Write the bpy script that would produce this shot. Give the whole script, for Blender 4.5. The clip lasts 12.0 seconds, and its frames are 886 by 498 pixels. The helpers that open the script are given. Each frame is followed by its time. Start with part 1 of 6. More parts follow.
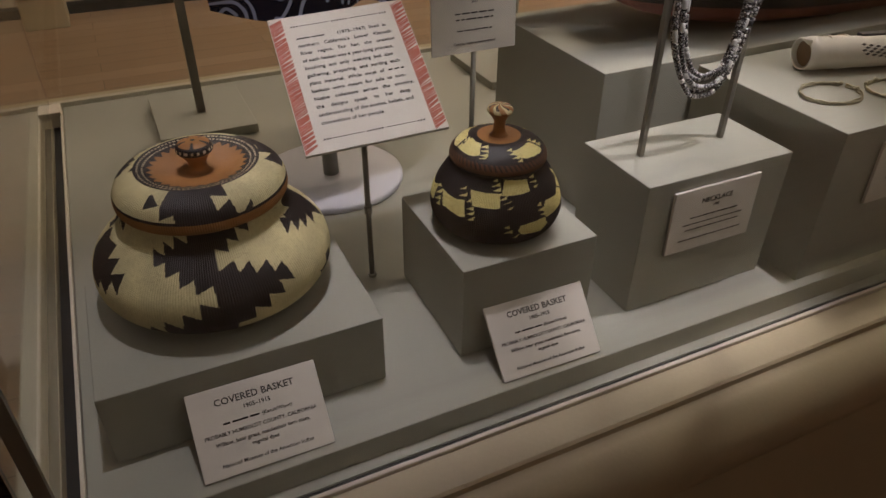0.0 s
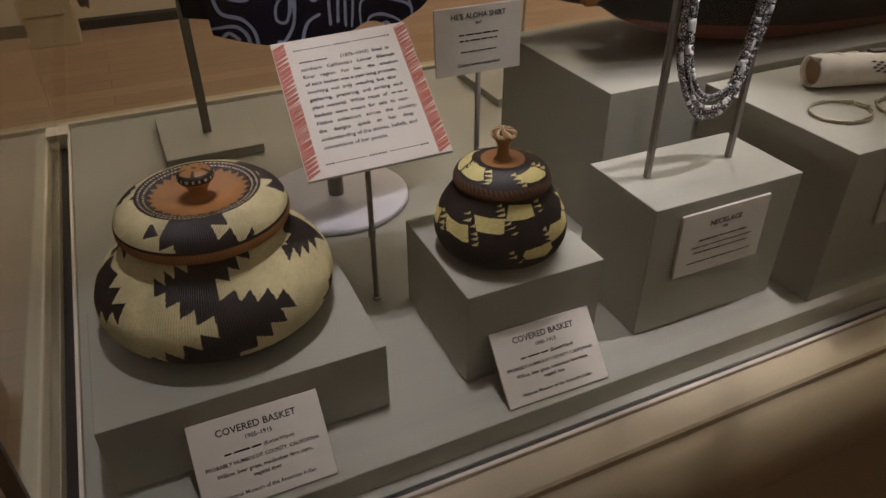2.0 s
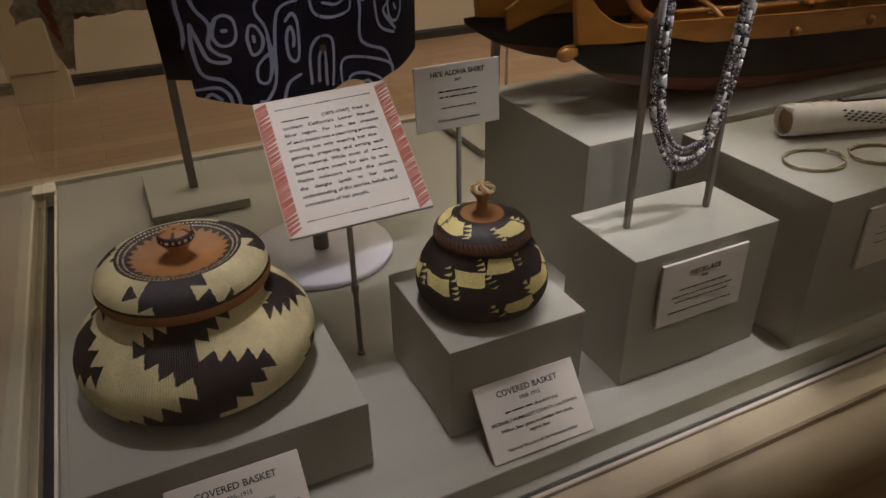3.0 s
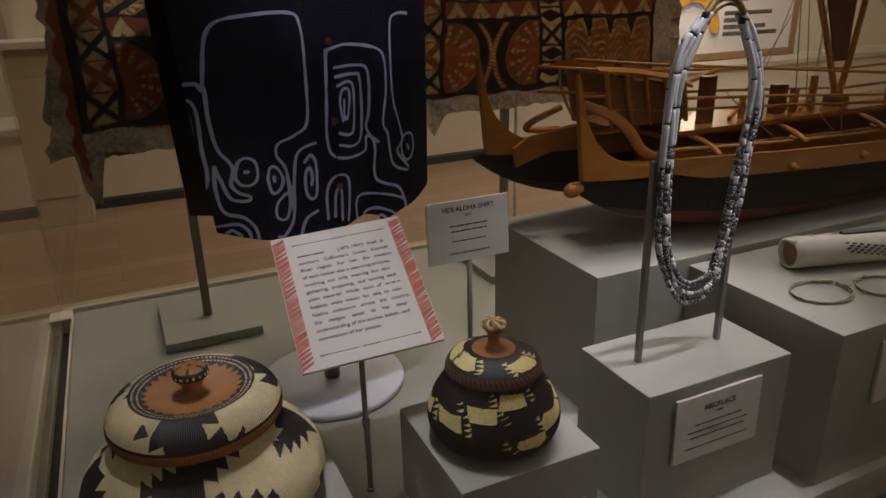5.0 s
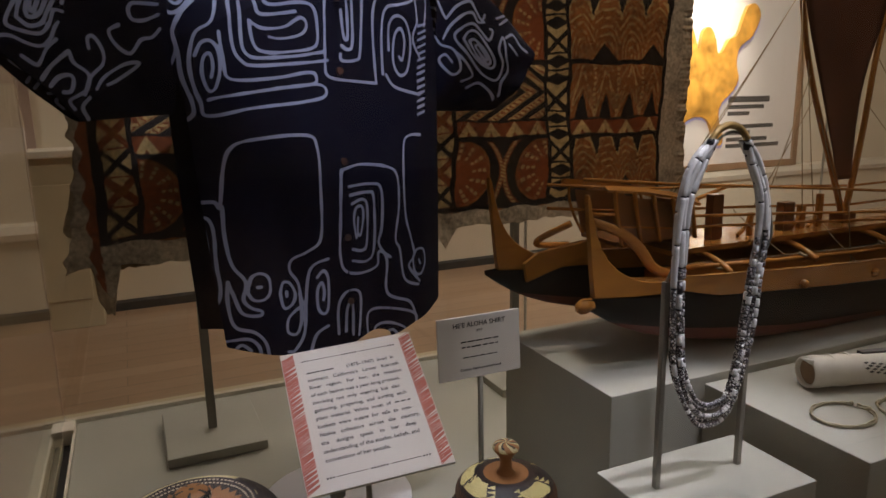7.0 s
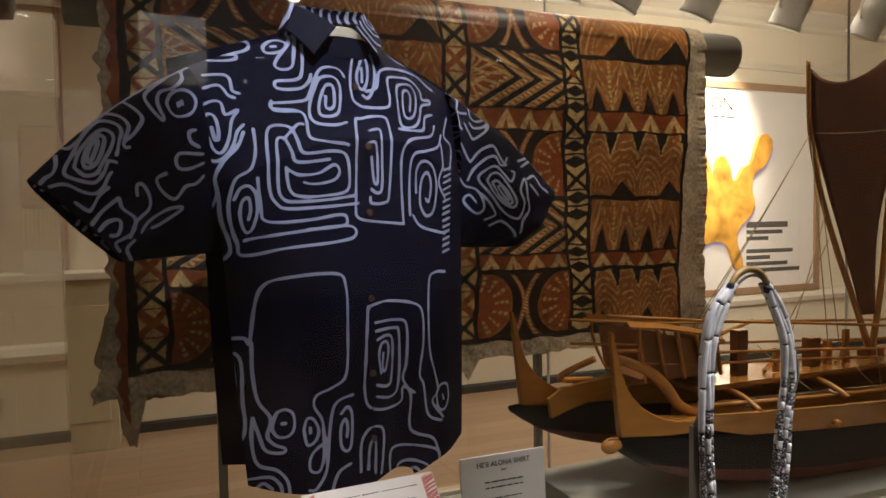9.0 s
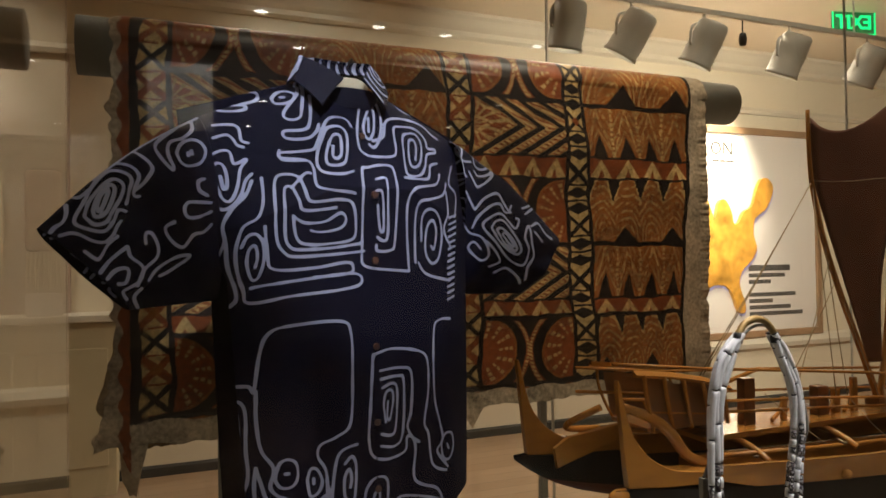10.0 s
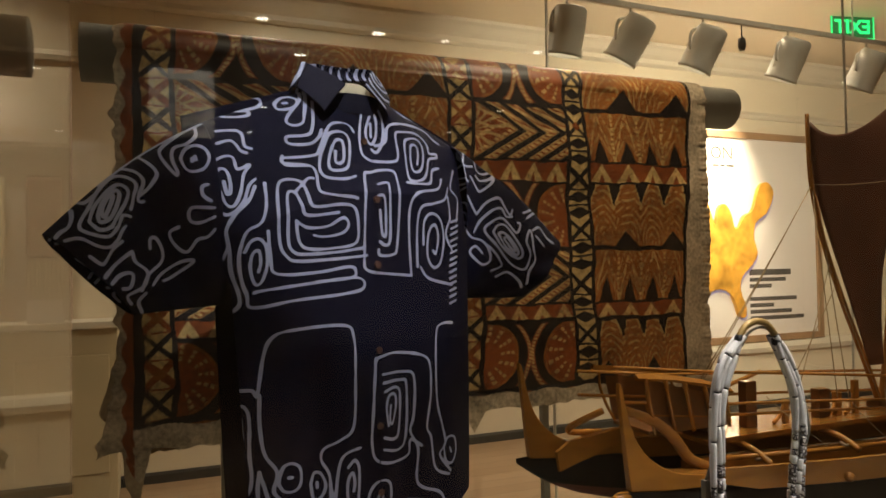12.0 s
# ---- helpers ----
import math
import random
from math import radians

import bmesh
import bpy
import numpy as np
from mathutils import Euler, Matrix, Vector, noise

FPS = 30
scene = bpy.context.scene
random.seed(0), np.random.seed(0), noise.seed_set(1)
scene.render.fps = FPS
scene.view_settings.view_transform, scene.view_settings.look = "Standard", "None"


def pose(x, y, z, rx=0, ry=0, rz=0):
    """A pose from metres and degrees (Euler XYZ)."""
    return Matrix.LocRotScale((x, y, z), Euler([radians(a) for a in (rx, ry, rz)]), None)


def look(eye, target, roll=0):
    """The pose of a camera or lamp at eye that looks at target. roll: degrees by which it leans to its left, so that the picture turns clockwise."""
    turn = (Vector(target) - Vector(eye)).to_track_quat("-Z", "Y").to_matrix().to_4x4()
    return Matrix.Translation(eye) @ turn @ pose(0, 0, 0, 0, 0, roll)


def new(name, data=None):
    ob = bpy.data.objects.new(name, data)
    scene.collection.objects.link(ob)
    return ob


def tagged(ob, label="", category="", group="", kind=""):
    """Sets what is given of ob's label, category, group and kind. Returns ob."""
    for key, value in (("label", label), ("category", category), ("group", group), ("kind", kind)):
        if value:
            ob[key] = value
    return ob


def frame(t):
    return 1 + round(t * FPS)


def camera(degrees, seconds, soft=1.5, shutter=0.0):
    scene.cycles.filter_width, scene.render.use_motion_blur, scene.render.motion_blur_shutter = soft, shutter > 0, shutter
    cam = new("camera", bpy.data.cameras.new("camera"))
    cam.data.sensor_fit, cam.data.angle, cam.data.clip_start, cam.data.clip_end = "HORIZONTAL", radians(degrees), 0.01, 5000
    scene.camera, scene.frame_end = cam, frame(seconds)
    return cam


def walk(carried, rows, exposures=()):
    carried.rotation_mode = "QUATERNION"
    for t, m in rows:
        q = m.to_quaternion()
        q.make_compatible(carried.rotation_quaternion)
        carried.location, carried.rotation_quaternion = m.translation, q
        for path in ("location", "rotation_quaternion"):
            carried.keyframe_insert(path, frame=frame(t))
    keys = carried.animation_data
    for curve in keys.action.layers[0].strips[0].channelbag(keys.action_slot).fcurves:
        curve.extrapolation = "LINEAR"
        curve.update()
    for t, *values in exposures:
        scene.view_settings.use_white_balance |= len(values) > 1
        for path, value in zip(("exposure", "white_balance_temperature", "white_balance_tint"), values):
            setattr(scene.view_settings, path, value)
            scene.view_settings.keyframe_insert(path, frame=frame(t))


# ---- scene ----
cam = camera(64.7, 12.0)
PATH = [
    (0, (0.108, 0.401, 1.43), (0.815, 1.883, 0.288), 0.5),
    (0.5, (0.106, 0.404, 1.43), (0.801, 1.893, 0.289), 0.7),
    (1, (0.108, 0.408, 1.43), (0.794, 1.898, 0.286), 0.4),
    (1.5, (0.114, 0.413, 1.433), (0.793, 1.909, 0.293), -0.1),
    (2, (0.122, 0.414, 1.439), (0.809, 1.923, 0.32), -0.4),
    (2.5, (0.133, 0.412, 1.444), (0.839, 1.939, 0.363), -0.9),
    (3, (0.136, 0.411, 1.45), (0.87, 1.973, 0.439), -1.1),
    (4.8, (0.134, 0.407, 1.472), (0.906, 2.098, 0.733), -1.2),
    (5, (0.133, 0.409, 1.474), (0.909, 2.11, 0.764), -1.4),
    (5.5, (0.135, 0.411, 1.477), (0.918, 2.139, 0.843), -1.3),
    (6, (0.136, 0.414, 1.482), (0.934, 2.16, 0.923), -1.3),
    (6.5, (0.135, 0.415, 1.484), (0.936, 2.179, 0.984), -1.2),
    (7, (0.133, 0.414, 1.49), (0.925, 2.2, 1.064), -1.1),
    (7.2, (0.135, 0.416, 1.493), (0.923, 2.212, 1.1), -1.0),
    (8.8, (0.12, 0.401, 1.519), (0.886, 2.244, 1.395), -0.7),
    (9, (0.122, 0.402, 1.515), (0.884, 2.249, 1.429), -0.9),
    (9.5, (0.118, 0.403, 1.52), (0.882, 2.251, 1.494), -0.7),
    (10, (0.116, 0.401, 1.523), (0.876, 2.25, 1.557), -0.8),
    (10.5, (0.114, 0.398, 1.528), (0.869, 2.248, 1.607), -1.4),
    (11, (0.113, 0.396, 1.527), (0.862, 2.248, 1.602), -1.4),
    (11.5, (0.113, 0.396, 1.524), (0.866, 2.248, 1.59), -1.2),
    (12, (0.112, 0.397, 1.521), (0.871, 2.247, 1.571), -1.0),
]
EXPOSURES = [(0, -0.42, 6000, 16), (3.0, -0.50, 5950, 16), (5.0, -0.68, 5700, 17), (5.8, -0.63, 5650, 17), (7.2, -0.47, 5600, 16.5), (9.0, -0.02, 5750, 13), (10.5, -0.04, 6150, 10), (12.0, -0.04, 6500, 9)]
walk(cam, [(t, look(eye, target, roll)) for t, eye, target, roll in PATH], EXPOSURES)

# ---- world and lamps ----
world = bpy.data.worlds.new("world")
scene.world = world
world.use_nodes = True
world.node_tree.nodes["Background"].inputs["Color"].default_value = (0.9, 0.78, 0.62, 1)
world.node_tree.nodes["Background"].inputs["Strength"].default_value = 0.02

DECK = 0.85          # top of the case floor
FRONT, BACK = 0.833, 1.94   # glass planes
LEFT, RIGHT = -0.045, 3.2
CASE_TOP = 2.75
ROOM_X0, ROOM_X1, ROOM_Y0, ROOM_Y1, ROOM_Z = -4.2, 9.0, -12.5, 5.9, 3.62


def spot(name, place, target, watts, cone, blend=0.6, size=0.03, color=(1, 0.9, 0.75)):
    data = bpy.data.lights.new(name, "SPOT")
    data.energy, data.spot_size, data.spot_blend, data.shadow_soft_size, data.color = watts, radians(cone), blend, size, color
    ob = new(name, data)
    ob.matrix_world = look(place, target)
    return ob


# small lamps in the case lid
COOL = (1, 0.905, 0.88)
for lx, ly, tx, ty, w, cone in ((0.30, 1.06, 0.18, 1.10, 40, 24), (0.44, 1.18, 0.44, 1.14, 48, 26), (1.02, 0.864, 0.735, 1.02, 105, 18), (1.15, 1.06, 1.02, 1.08, 9, 20), (1.45, 1.20, 1.15, 1.28, 11, 30)):
    spot("case_lamp", (lx, ly, CASE_TOP - 0.09), (tx, ty, DECK + 0.1), w, cone, 0.7, 0.009, COOL)
# wash over the hanging cloth, from the lid
for lx, w in ((0.40, 4), (1.02, 34)):
    spot("cloth_lamp", (lx, 1.36, CASE_TOP - 0.09), (lx + 0.03, 1.70, 1.50), w, 75, 0.9, 0.03, (1, 0.80, 0.56))
# extra spot under the lid, added only to brighten the ship
spot("ship_fill", (1.15, 1.52, CASE_TOP - 0.09), (0.93, 1.24, 1.25), 42, 34, 0.8, 0.02, (1, 0.88, 0.70))
# gallery spotlight on the breast of the shirt
spot("shirt_lamp", (0.30, 0.1, 3.3), (0.375, 1.36, 1.735), 125, 13, 0.3, 0.02, (1, 0.95, 0.93))
spot("necklace_lamp", (0.95, 0.0, 3.3), (0.735, 1.0, 1.36), 50, 11, 0.5, 0.02, (1, 0.95, 0.93))
# ceiling spots behind the case and the visitor; all but the first two added fill
for x, y, w in ((0.94, 5.3, 34), (1.88, 5.2, 34), (3.2, 4.2, 95), (5.2, 3.6, 150), (-1.5, 3.6, 20), (0.6, 3.4, 24), (2.3, 3.3, 76), (1.2, -3.0, 10), (3.0, -3.0, 14), (1.7, -1.1, 11), (-1.5, -2.0, 8)):
    spot("gallery_fill", (x, y, ROOM_Z - 0.03), (x, y, 0), w, 150, 0.8, 0.05, (1, 0.80, 0.58))


# ---- materials ----
def nodes_of(name):
    m = bpy.data.materials.new(name)
    m.use_nodes = True
    return m, m.node_tree.nodes, m.node_tree.links, m.node_tree.nodes["Principled BSDF"]


def surface(name, color, rough=0.6, vary=0.15, scale=8.0, bump=0.1, fine=180.0, metal=0.0, stretch=(1, 1, 1), spec=0.5, coat=0.0):
    """A surface with large stains and fine grain, both in metres of the object."""
    m, n, l, p = nodes_of(name)
    co = n.new("ShaderNodeTexCoord")
    mp = n.new("ShaderNodeMapping")
    mp.inputs["Scale"].default_value = stretch
    l.new(co.outputs["Object"], mp.inputs["Vector"])
    big, small = n.new("ShaderNodeTexNoise"), n.new("ShaderNodeTexNoise")
    big.inputs["Scale"].default_value, big.inputs["Detail"].default_value = scale, 5
    small.inputs["Scale"].default_value, small.inputs["Detail"].default_value = fine, 3
    for t in (big, small):
        l.new(mp.outputs["Vector"], t.inputs["Vector"])
    add = n.new("ShaderNodeMath")
    add.operation = "MULTIPLY_ADD"
    l.new(small.outputs["Fac"], add.inputs[0])
    add.inputs[1].default_value = 0.5
    l.new(big.outputs["Fac"], add.inputs[2])
    ramp = n.new("ShaderNodeMapRange")
    ramp.inputs["From Min"].default_value, ramp.inputs["From Max"].default_value = 0.45, 1.05
    ramp.inputs["To Min"].default_value, ramp.inputs["To Max"].default_value = 1 - vary, 1 + vary
    l.new(add.outputs[0], ramp.inputs["Value"])
    mul = n.new("ShaderNodeVectorMath")
    mul.operation = "SCALE"
    mul.inputs[0].default_value = color
    l.new(ramp.outputs["Result"], mul.inputs["Scale"])
    l.new(mul.outputs["Vector"], p.inputs["Base Color"])
    rr = n.new("ShaderNodeMapRange")
    rr.inputs["To Min"].default_value, rr.inputs["To Max"].default_value = max(0.02, rough - 0.08), min(1, rough + 0.08)
    l.new(big.outputs["Fac"], rr.inputs["Value"])
    l.new(rr.outputs["Result"], p.inputs["Roughness"])
    p.inputs["Metallic"].default_value = metal
    p.inputs["Specular IOR Level"].default_value = spec
    p.inputs["Coat Weight"].default_value = coat
    b = n.new("ShaderNodeBump")
    b.inputs["Strength"].default_value, b.inputs["Distance"].default_value = bump, 0.001
    l.new(small.outputs["Fac"], b.inputs["Height"])
    l.new(b.outputs["Normal"], p.inputs["Normal"])
    return m


def glass_material(name, rough=0.0, tint=(0.97, 1, 0.98)):
    m, n, l, p = nodes_of(name)
    p.inputs["Base Color"].default_value = (*tint, 1)
    p.inputs["Transmission Weight"].default_value = 1
    p.inputs["Roughness"].default_value, p.inputs["IOR"].default_value = rough, 1.46
    return m


def glow(name, color, strength):
    m, n, l, p = nodes_of(name)
    p.inputs["Base Color"].default_value = (*color, 1)
    p.inputs["Emission Color"].default_value = (*color, 1)
    p.inputs["Emission Strength"].default_value = strength
    return m


def floor_material():
    """Blond floorboards: long grain, thin dark joints, boards of varied tone."""
    m, n, l, p = nodes_of("floorboards")
    co = n.new("ShaderNodeTexCoord")
    brick = n.new("ShaderNodeTexBrick")
    brick.inputs["Scale"].default_value = 1.0
    brick.inputs["Brick Width"].default_value, brick.inputs["Row Height"].default_value = 1.9, 0.14
    brick.inputs["Mortar Size"].default_value = 0.0018
    brick.inputs["Color1"].default_value, brick.inputs["Color2"].default_value = (0.36, 0.24, 0.15, 1), (0.29, 0.185, 0.11, 1)
    brick.inputs["Mortar"].default_value = (0.12, 0.075, 0.045, 1)
    l.new(co.outputs["Object"], brick.inputs["Vector"])
    mp = n.new("ShaderNodeMapping")
    mp.inputs["Scale"].default_value = (3, 40, 1)
    l.new(co.outputs["Object"], mp.inputs["Vector"])
    gr = n.new("ShaderNodeTexNoise")
    gr.inputs["Scale"].default_value, gr.inputs["Detail"].default_value = 2.0, 6
    l.new(mp.outputs["Vector"], gr.inputs["Vector"])
    mx = n.new("ShaderNodeMapRange")
    mx.inputs["To Min"].default_value, mx.inputs["To Max"].default_value = 0.75, 1.2
    l.new(gr.outputs["Fac"], mx.inputs["Value"])
    s = n.new("ShaderNodeVectorMath")
    s.operation = "SCALE"
    l.new(brick.outputs["Color"], s.inputs[0])
    l.new(mx.outputs["Result"], s.inputs["Scale"])
    l.new(s.outputs["Vector"], p.inputs["Base Color"])
    p.inputs["Roughness"].default_value = 0.42
    return m


GLASS = glass_material("case_glass")
GREY = surface("grey_green_paint", (0.325, 0.313, 0.256), 0.62, 0.06, 5, 0.15, 260)
CREAM = surface("cream_paint", (0.52, 0.44, 0.285), 0.45, 0.05, 3, 0.1, 200)
WALL = surface("warm_wall_paint", (0.70, 0.61, 0.47), 0.7, 0.04, 1.5, 0.15, 150)
CEIL = surface("ceiling_paint", (0.70, 0.60, 0.46), 0.8, 0.03, 1.2, 0.1, 120)
TRIM = surface("white_trim_paint", (0.66, 0.59, 0.48), 0.5, 0.03, 3, 0.05, 150)
FLOOR = floor_material()
DARK = surface("dark_gasket", (0.015, 0.013, 0.011), 0.7, 0.2, 20, 0.1, 200)
JOINT = surface("pale_sealant_joint", (0.62, 0.58, 0.50), 0.25, 0.1, 20, 0.05, 200)
STEEL = surface("painted_steel_rod", (0.24, 0.225, 0.19), 0.4, 0.08, 20, 0.05, 300, metal=0.2)
CARD = surface("card_stock", (0.66, 0.60, 0.52), 0.75, 0.03, 30, 0.12, 600)
INK = surface("black_ink", (0.03, 0.026, 0.024), 0.6, 0.1, 60, 0.0, 300)


# ---- mesh helpers ----
def part(name, bm, material, parent=None, label="", smooth=False):
    me = bpy.data.meshes.new(name)
    bm.normal_update()
    bm.to_mesh(me)
    bm.free()
    for m in material if isinstance(material, (list, tuple)) else (material,):
        me.materials.append(m)
    if smooth:
        me.polygons.foreach_set("use_smooth", [True] * len(me.polygons))
    ob = new(name, me)
    if parent:
        ob.parent = parent
    return tagged(ob, label)


def thing(name, label, category, group="", kind="", at=(0, 0, 0)):
    ob = new(name)
    ob.empty_display_size = 0.02
    ob.location = at
    return tagged(ob, label, category, group, kind)


def box(x0, x1, y0, y1, z0, z1, bevel=0.0, bm=None, m=None, segments=2):
    own = bmesh.new()
    bmesh.ops.create_cube(own, size=1.0)
    bmesh.ops.transform(own, matrix=Matrix.LocRotScale(((x0 + x1) / 2, (y0 + y1) / 2, (z0 + z1) / 2), None, (abs(x1 - x0), abs(y1 - y0), abs(z1 - z0))), verts=own.verts)
    if bevel:
        bmesh.ops.bevel(own, geom=own.edges[:], offset=bevel, segments=segments, affect="EDGES", profile=0.5)
    if m:
        bmesh.ops.transform(own, matrix=m, verts=own.verts)
    return own if bm is None else join(bm, own)


def join(bm, other):
    me = bpy.data.meshes.new("tmp")
    other.to_mesh(me)
    other.free()
    bm.from_mesh(me)
    bpy.data.meshes.remove(me)
    return bm


def lathe(profile, n=48, m=None, closed=False):
    """Turn a profile of (radius, height) round z."""
    bm = bmesh.new()
    rings = []
    for r, z in profile:
        if r < 1e-6:
            rings.append([bm.verts.new((0, 0, z))])
        else:
            rings.append([bm.verts.new((r * math.cos(2 * math.pi * i / n), r * math.sin(2 * math.pi * i / n), z)) for i in range(n)])
    for a, b in zip(rings, rings[1:]):
        for i in range(n):
            j = (i + 1) % n
            if len(a) == 1 and len(b) == 1:
                continue
            if len(a) == 1:
                bm.faces.new((a[0], b[j], b[i]))
            elif len(b) == 1:
                bm.faces.new((a[i], a[j], b[0]))
            else:
                bm.faces.new((a[i], a[j], b[j], b[i]))
    bmesh.ops.recalc_face_normals(bm, faces=bm.faces)
    if m:
        bmesh.ops.transform(bm, matrix=m, verts=bm.verts)
    return bm


def smooth_path(points, step=4, closed=False):
    """Points of a Catmull-Rom curve through the given ones."""
    pts = [Vector(p) for p in points]
    out, k = [], len(pts)
    for i in range(k if closed else k - 1):
        p0 = pts[(i - 1) % k] if closed or i else pts[0]
        p1, p2 = pts[i], pts[(i + 1) % k]
        p3 = pts[(i + 2) % k] if closed or i + 2 < k else pts[-1]
        for s in range(step):
            t = s / step
            out.append(0.5 * ((2 * p1) + (p2 - p0) * t + (2 * p0 - 5 * p1 + 4 * p2 - p3) * t * t + (3 * p1 - p0 - 3 * p2 + p3) * t ** 3))
    if not closed:
        out.append(pts[-1])
    return out


def rod(points, radius, n=8, bm=None, closed=False, flat=1.0):
    """A round bar along points; radius may be one number or one per point."""
    bm = bm or bmesh.new()
    pts = [Vector(p) for p in points]
    k = len(pts)
    rad = radius if isinstance(radius, (list, tuple)) else [radius] * k
    rings, side = [], None
    for i, p in enumerate(pts):
        a = pts[(i - 1) % k] if closed or i else p
        b = pts[(i + 1) % k] if closed or i + 1 < k else p
        d = (b - a).normalized()
        if side is None:
            side = d.cross(Vector((0, 0, 1)) if abs(d.z) < 0.9 else Vector((1, 0, 0)))
        side = (side - d * side.dot(d)).normalized()
        up = side.cross(d)
        rings.append([bm.verts.new(p + rad[i] * (side * math.cos(2 * math.pi * j / n) + up * flat * math.sin(2 * math.pi * j / n))) for j in range(n)])
    for i in range(k if closed else k - 1):
        a, b = rings[i], rings[(i + 1) % k]
        for j in range(n):
            bm.faces.new((a[j], a[(j + 1) % n], b[(j + 1) % n], b[j]))
    if not closed:
        bm.faces.new(rings[0][::-1])
        bm.faces.new(rings[-1])
    bmesh.ops.recalc_face_normals(bm, faces=bm.faces)
    return bm


def extrude_profile(profile, axis, a, b):
    """A closed outline of (p, q) drawn out along x (outline in y, z) or y (outline in x, z)."""
    bm = bmesh.new()
    put = (lambda s, p, q: (s, p, q)) if axis == "x" else (lambda s, p, q: (p, s, q))
    r0 = [bm.verts.new(put(a, p, q)) for p, q in profile]
    r1 = [bm.verts.new(put(b, p, q)) for p, q in profile]
    k = len(profile)
    for i in range(k):
        bm.faces.new((r0[i], r0[(i + 1) % k], r1[(i + 1) % k], r1[i]))
    bm.faces.new(r0[::-1])
    bm.faces.new(r1)
    bmesh.ops.recalc_face_normals(bm, faces=bm.faces)
    return bm


# ---- the room ----
def setting(name, bm, material, label, category):
    return tagged(part(name, bm, material), label, category, kind="structure")


setting("floor", box(ROOM_X0, ROOM_X1, ROOM_Y0, ROOM_Y1, -0.1, 0.0), FLOOR, "blond wooden floorboards of the gallery", "floor")
setting("ceiling", box(ROOM_X0, ROOM_X1, ROOM_Y0, ROOM_Y1, ROOM_Z, ROOM_Z + 0.1), CEIL, "warm plain plastered gallery ceiling", "ceiling")
setting("wall_north", box(ROOM_X0, ROOM_X1, ROOM_Y1, ROOM_Y1 + 0.15, 0, ROOM_Z), WALL, "cream painted gallery wall behind the case", "wall")
setting("wall_south", box(ROOM_X0, ROOM_X1, ROOM_Y0 - 0.15, ROOM_Y0, 0, ROOM_Z), WALL, "cream painted gallery wall", "wall")
setting("wall_west", box(ROOM_X0 - 0.15, ROOM_X0, ROOM_Y0, ROOM_Y1, 0, ROOM_Z), WALL, "cream painted gallery wall with panelled dado", "wall")
setting("wall_east", box(ROOM_X1, ROOM_X1 + 0.15, ROOM_Y0, ROOM_Y1, 0, ROOM_Z), WALL, "cream painted gallery wall", "wall")
CROWN = [(0, 0), (-0.16, 0), (-0.16, -0.03), (-0.13, -0.05), (-0.09, -0.10), (-0.05, -0.13), (-0.05, -0.17), (-0.02, -0.19), (0, -0.19)]
setting("crown_moulding", extrude_profile([(ROOM_Y1 + p, ROOM_Z + q) for p, q in CROWN], "x", ROOM_X0, ROOM_X1), TRIM, "stepped cream crown moulding under the ceiling", "moulding")
setting("picture_rail", extrude_profile([(ROOM_Y1, 3.0), (ROOM_Y1 - 0.04, 3.0), (ROOM_Y1 - 0.055, 3.03), (ROOM_Y1 - 0.03, 3.07), (ROOM_Y1, 3.08)], "x", ROOM_X0, ROOM_X1), TRIM, "cream picture rail along the wall", "moulding")
setting("baseboard", extrude_profile([(ROOM_Y1, 0), (ROOM_Y1 - 0.03, 0), (ROOM_Y1 - 0.03, 0.06), (ROOM_Y1 - 0.012, 0.075), (ROOM_Y1, 0.075)], "x", ROOM_X0, ROOM_X1), DARK, "dark strip along the wall's foot", "baseboard")
setting("dado_rail", extrude_profile([(ROOM_Y1, 0.58), (ROOM_Y1 - 0.06, 0.58), (ROOM_Y1 - 0.075, 0.63), (ROOM_Y1 - 0.05, 0.68), (ROOM_Y1, 0.7)], "x", ROOM_X0, ROOM_X1), TRIM, "cream dado rail below the wall panel", "moulding")

# ---- the display case ----
case = thing("display_case", "large glazed museum display case on a cream painted base", "display case", kind="structure")
part("deck", box(LEFT + 0.025, RIGHT, FRONT + 0.042, BACK - 0.006, DECK - 0.06, DECK, 0.0015), GREY, case, "grey-green painted case floor")
part("deck_edge", box(LEFT + 0.02, LEFT + 0.0245, FRONT + 0.042, BACK - 0.03, DECK - 0.04, DECK + 0.004, 0.001), TRIM, case)
part("deck_ledge", box(LEFT + 0.025, RIGHT, FRONT + 0.028, FRONT + 0.0415, DECK - 0.06, DECK - 0.030, 0.001), GREY, case, "low painted ledge before the case floor")
BASE = [(FRONT - 0.012, DECK - 0.001), (FRONT - 0.052, DECK - 0.001), (FRONT - 0.0555, DECK - 0.003), (FRONT - 0.057, DECK - 0.009), (FRONT - 0.061, DECK - 0.011)]
BASE += [(FRONT - 0.061 - 0.051 * math.sin(a), DECK - 0.065 + 0.054 * math.cos(a)) for a in np.linspace(0.15, 2.75, 16)]
BASE += [(FRONT - 0.075, DECK - 0.125), (FRONT - 0.075, 0.16), (FRONT - 0.09, 0.14), (FRONT - 0.09, 0.0), (FRONT + 0.1, 0.0), (FRONT + 0.1, DECK - 0.062), (FRONT - 0.012, DECK - 0.062)]
front_base = part("front_base", extrude_profile(BASE, "x", LEFT - 0.06, RIGHT), CREAM, case, "cream moulded base along the front", True)
front_base.data.set_sharp_from_angle(angle=radians(28))
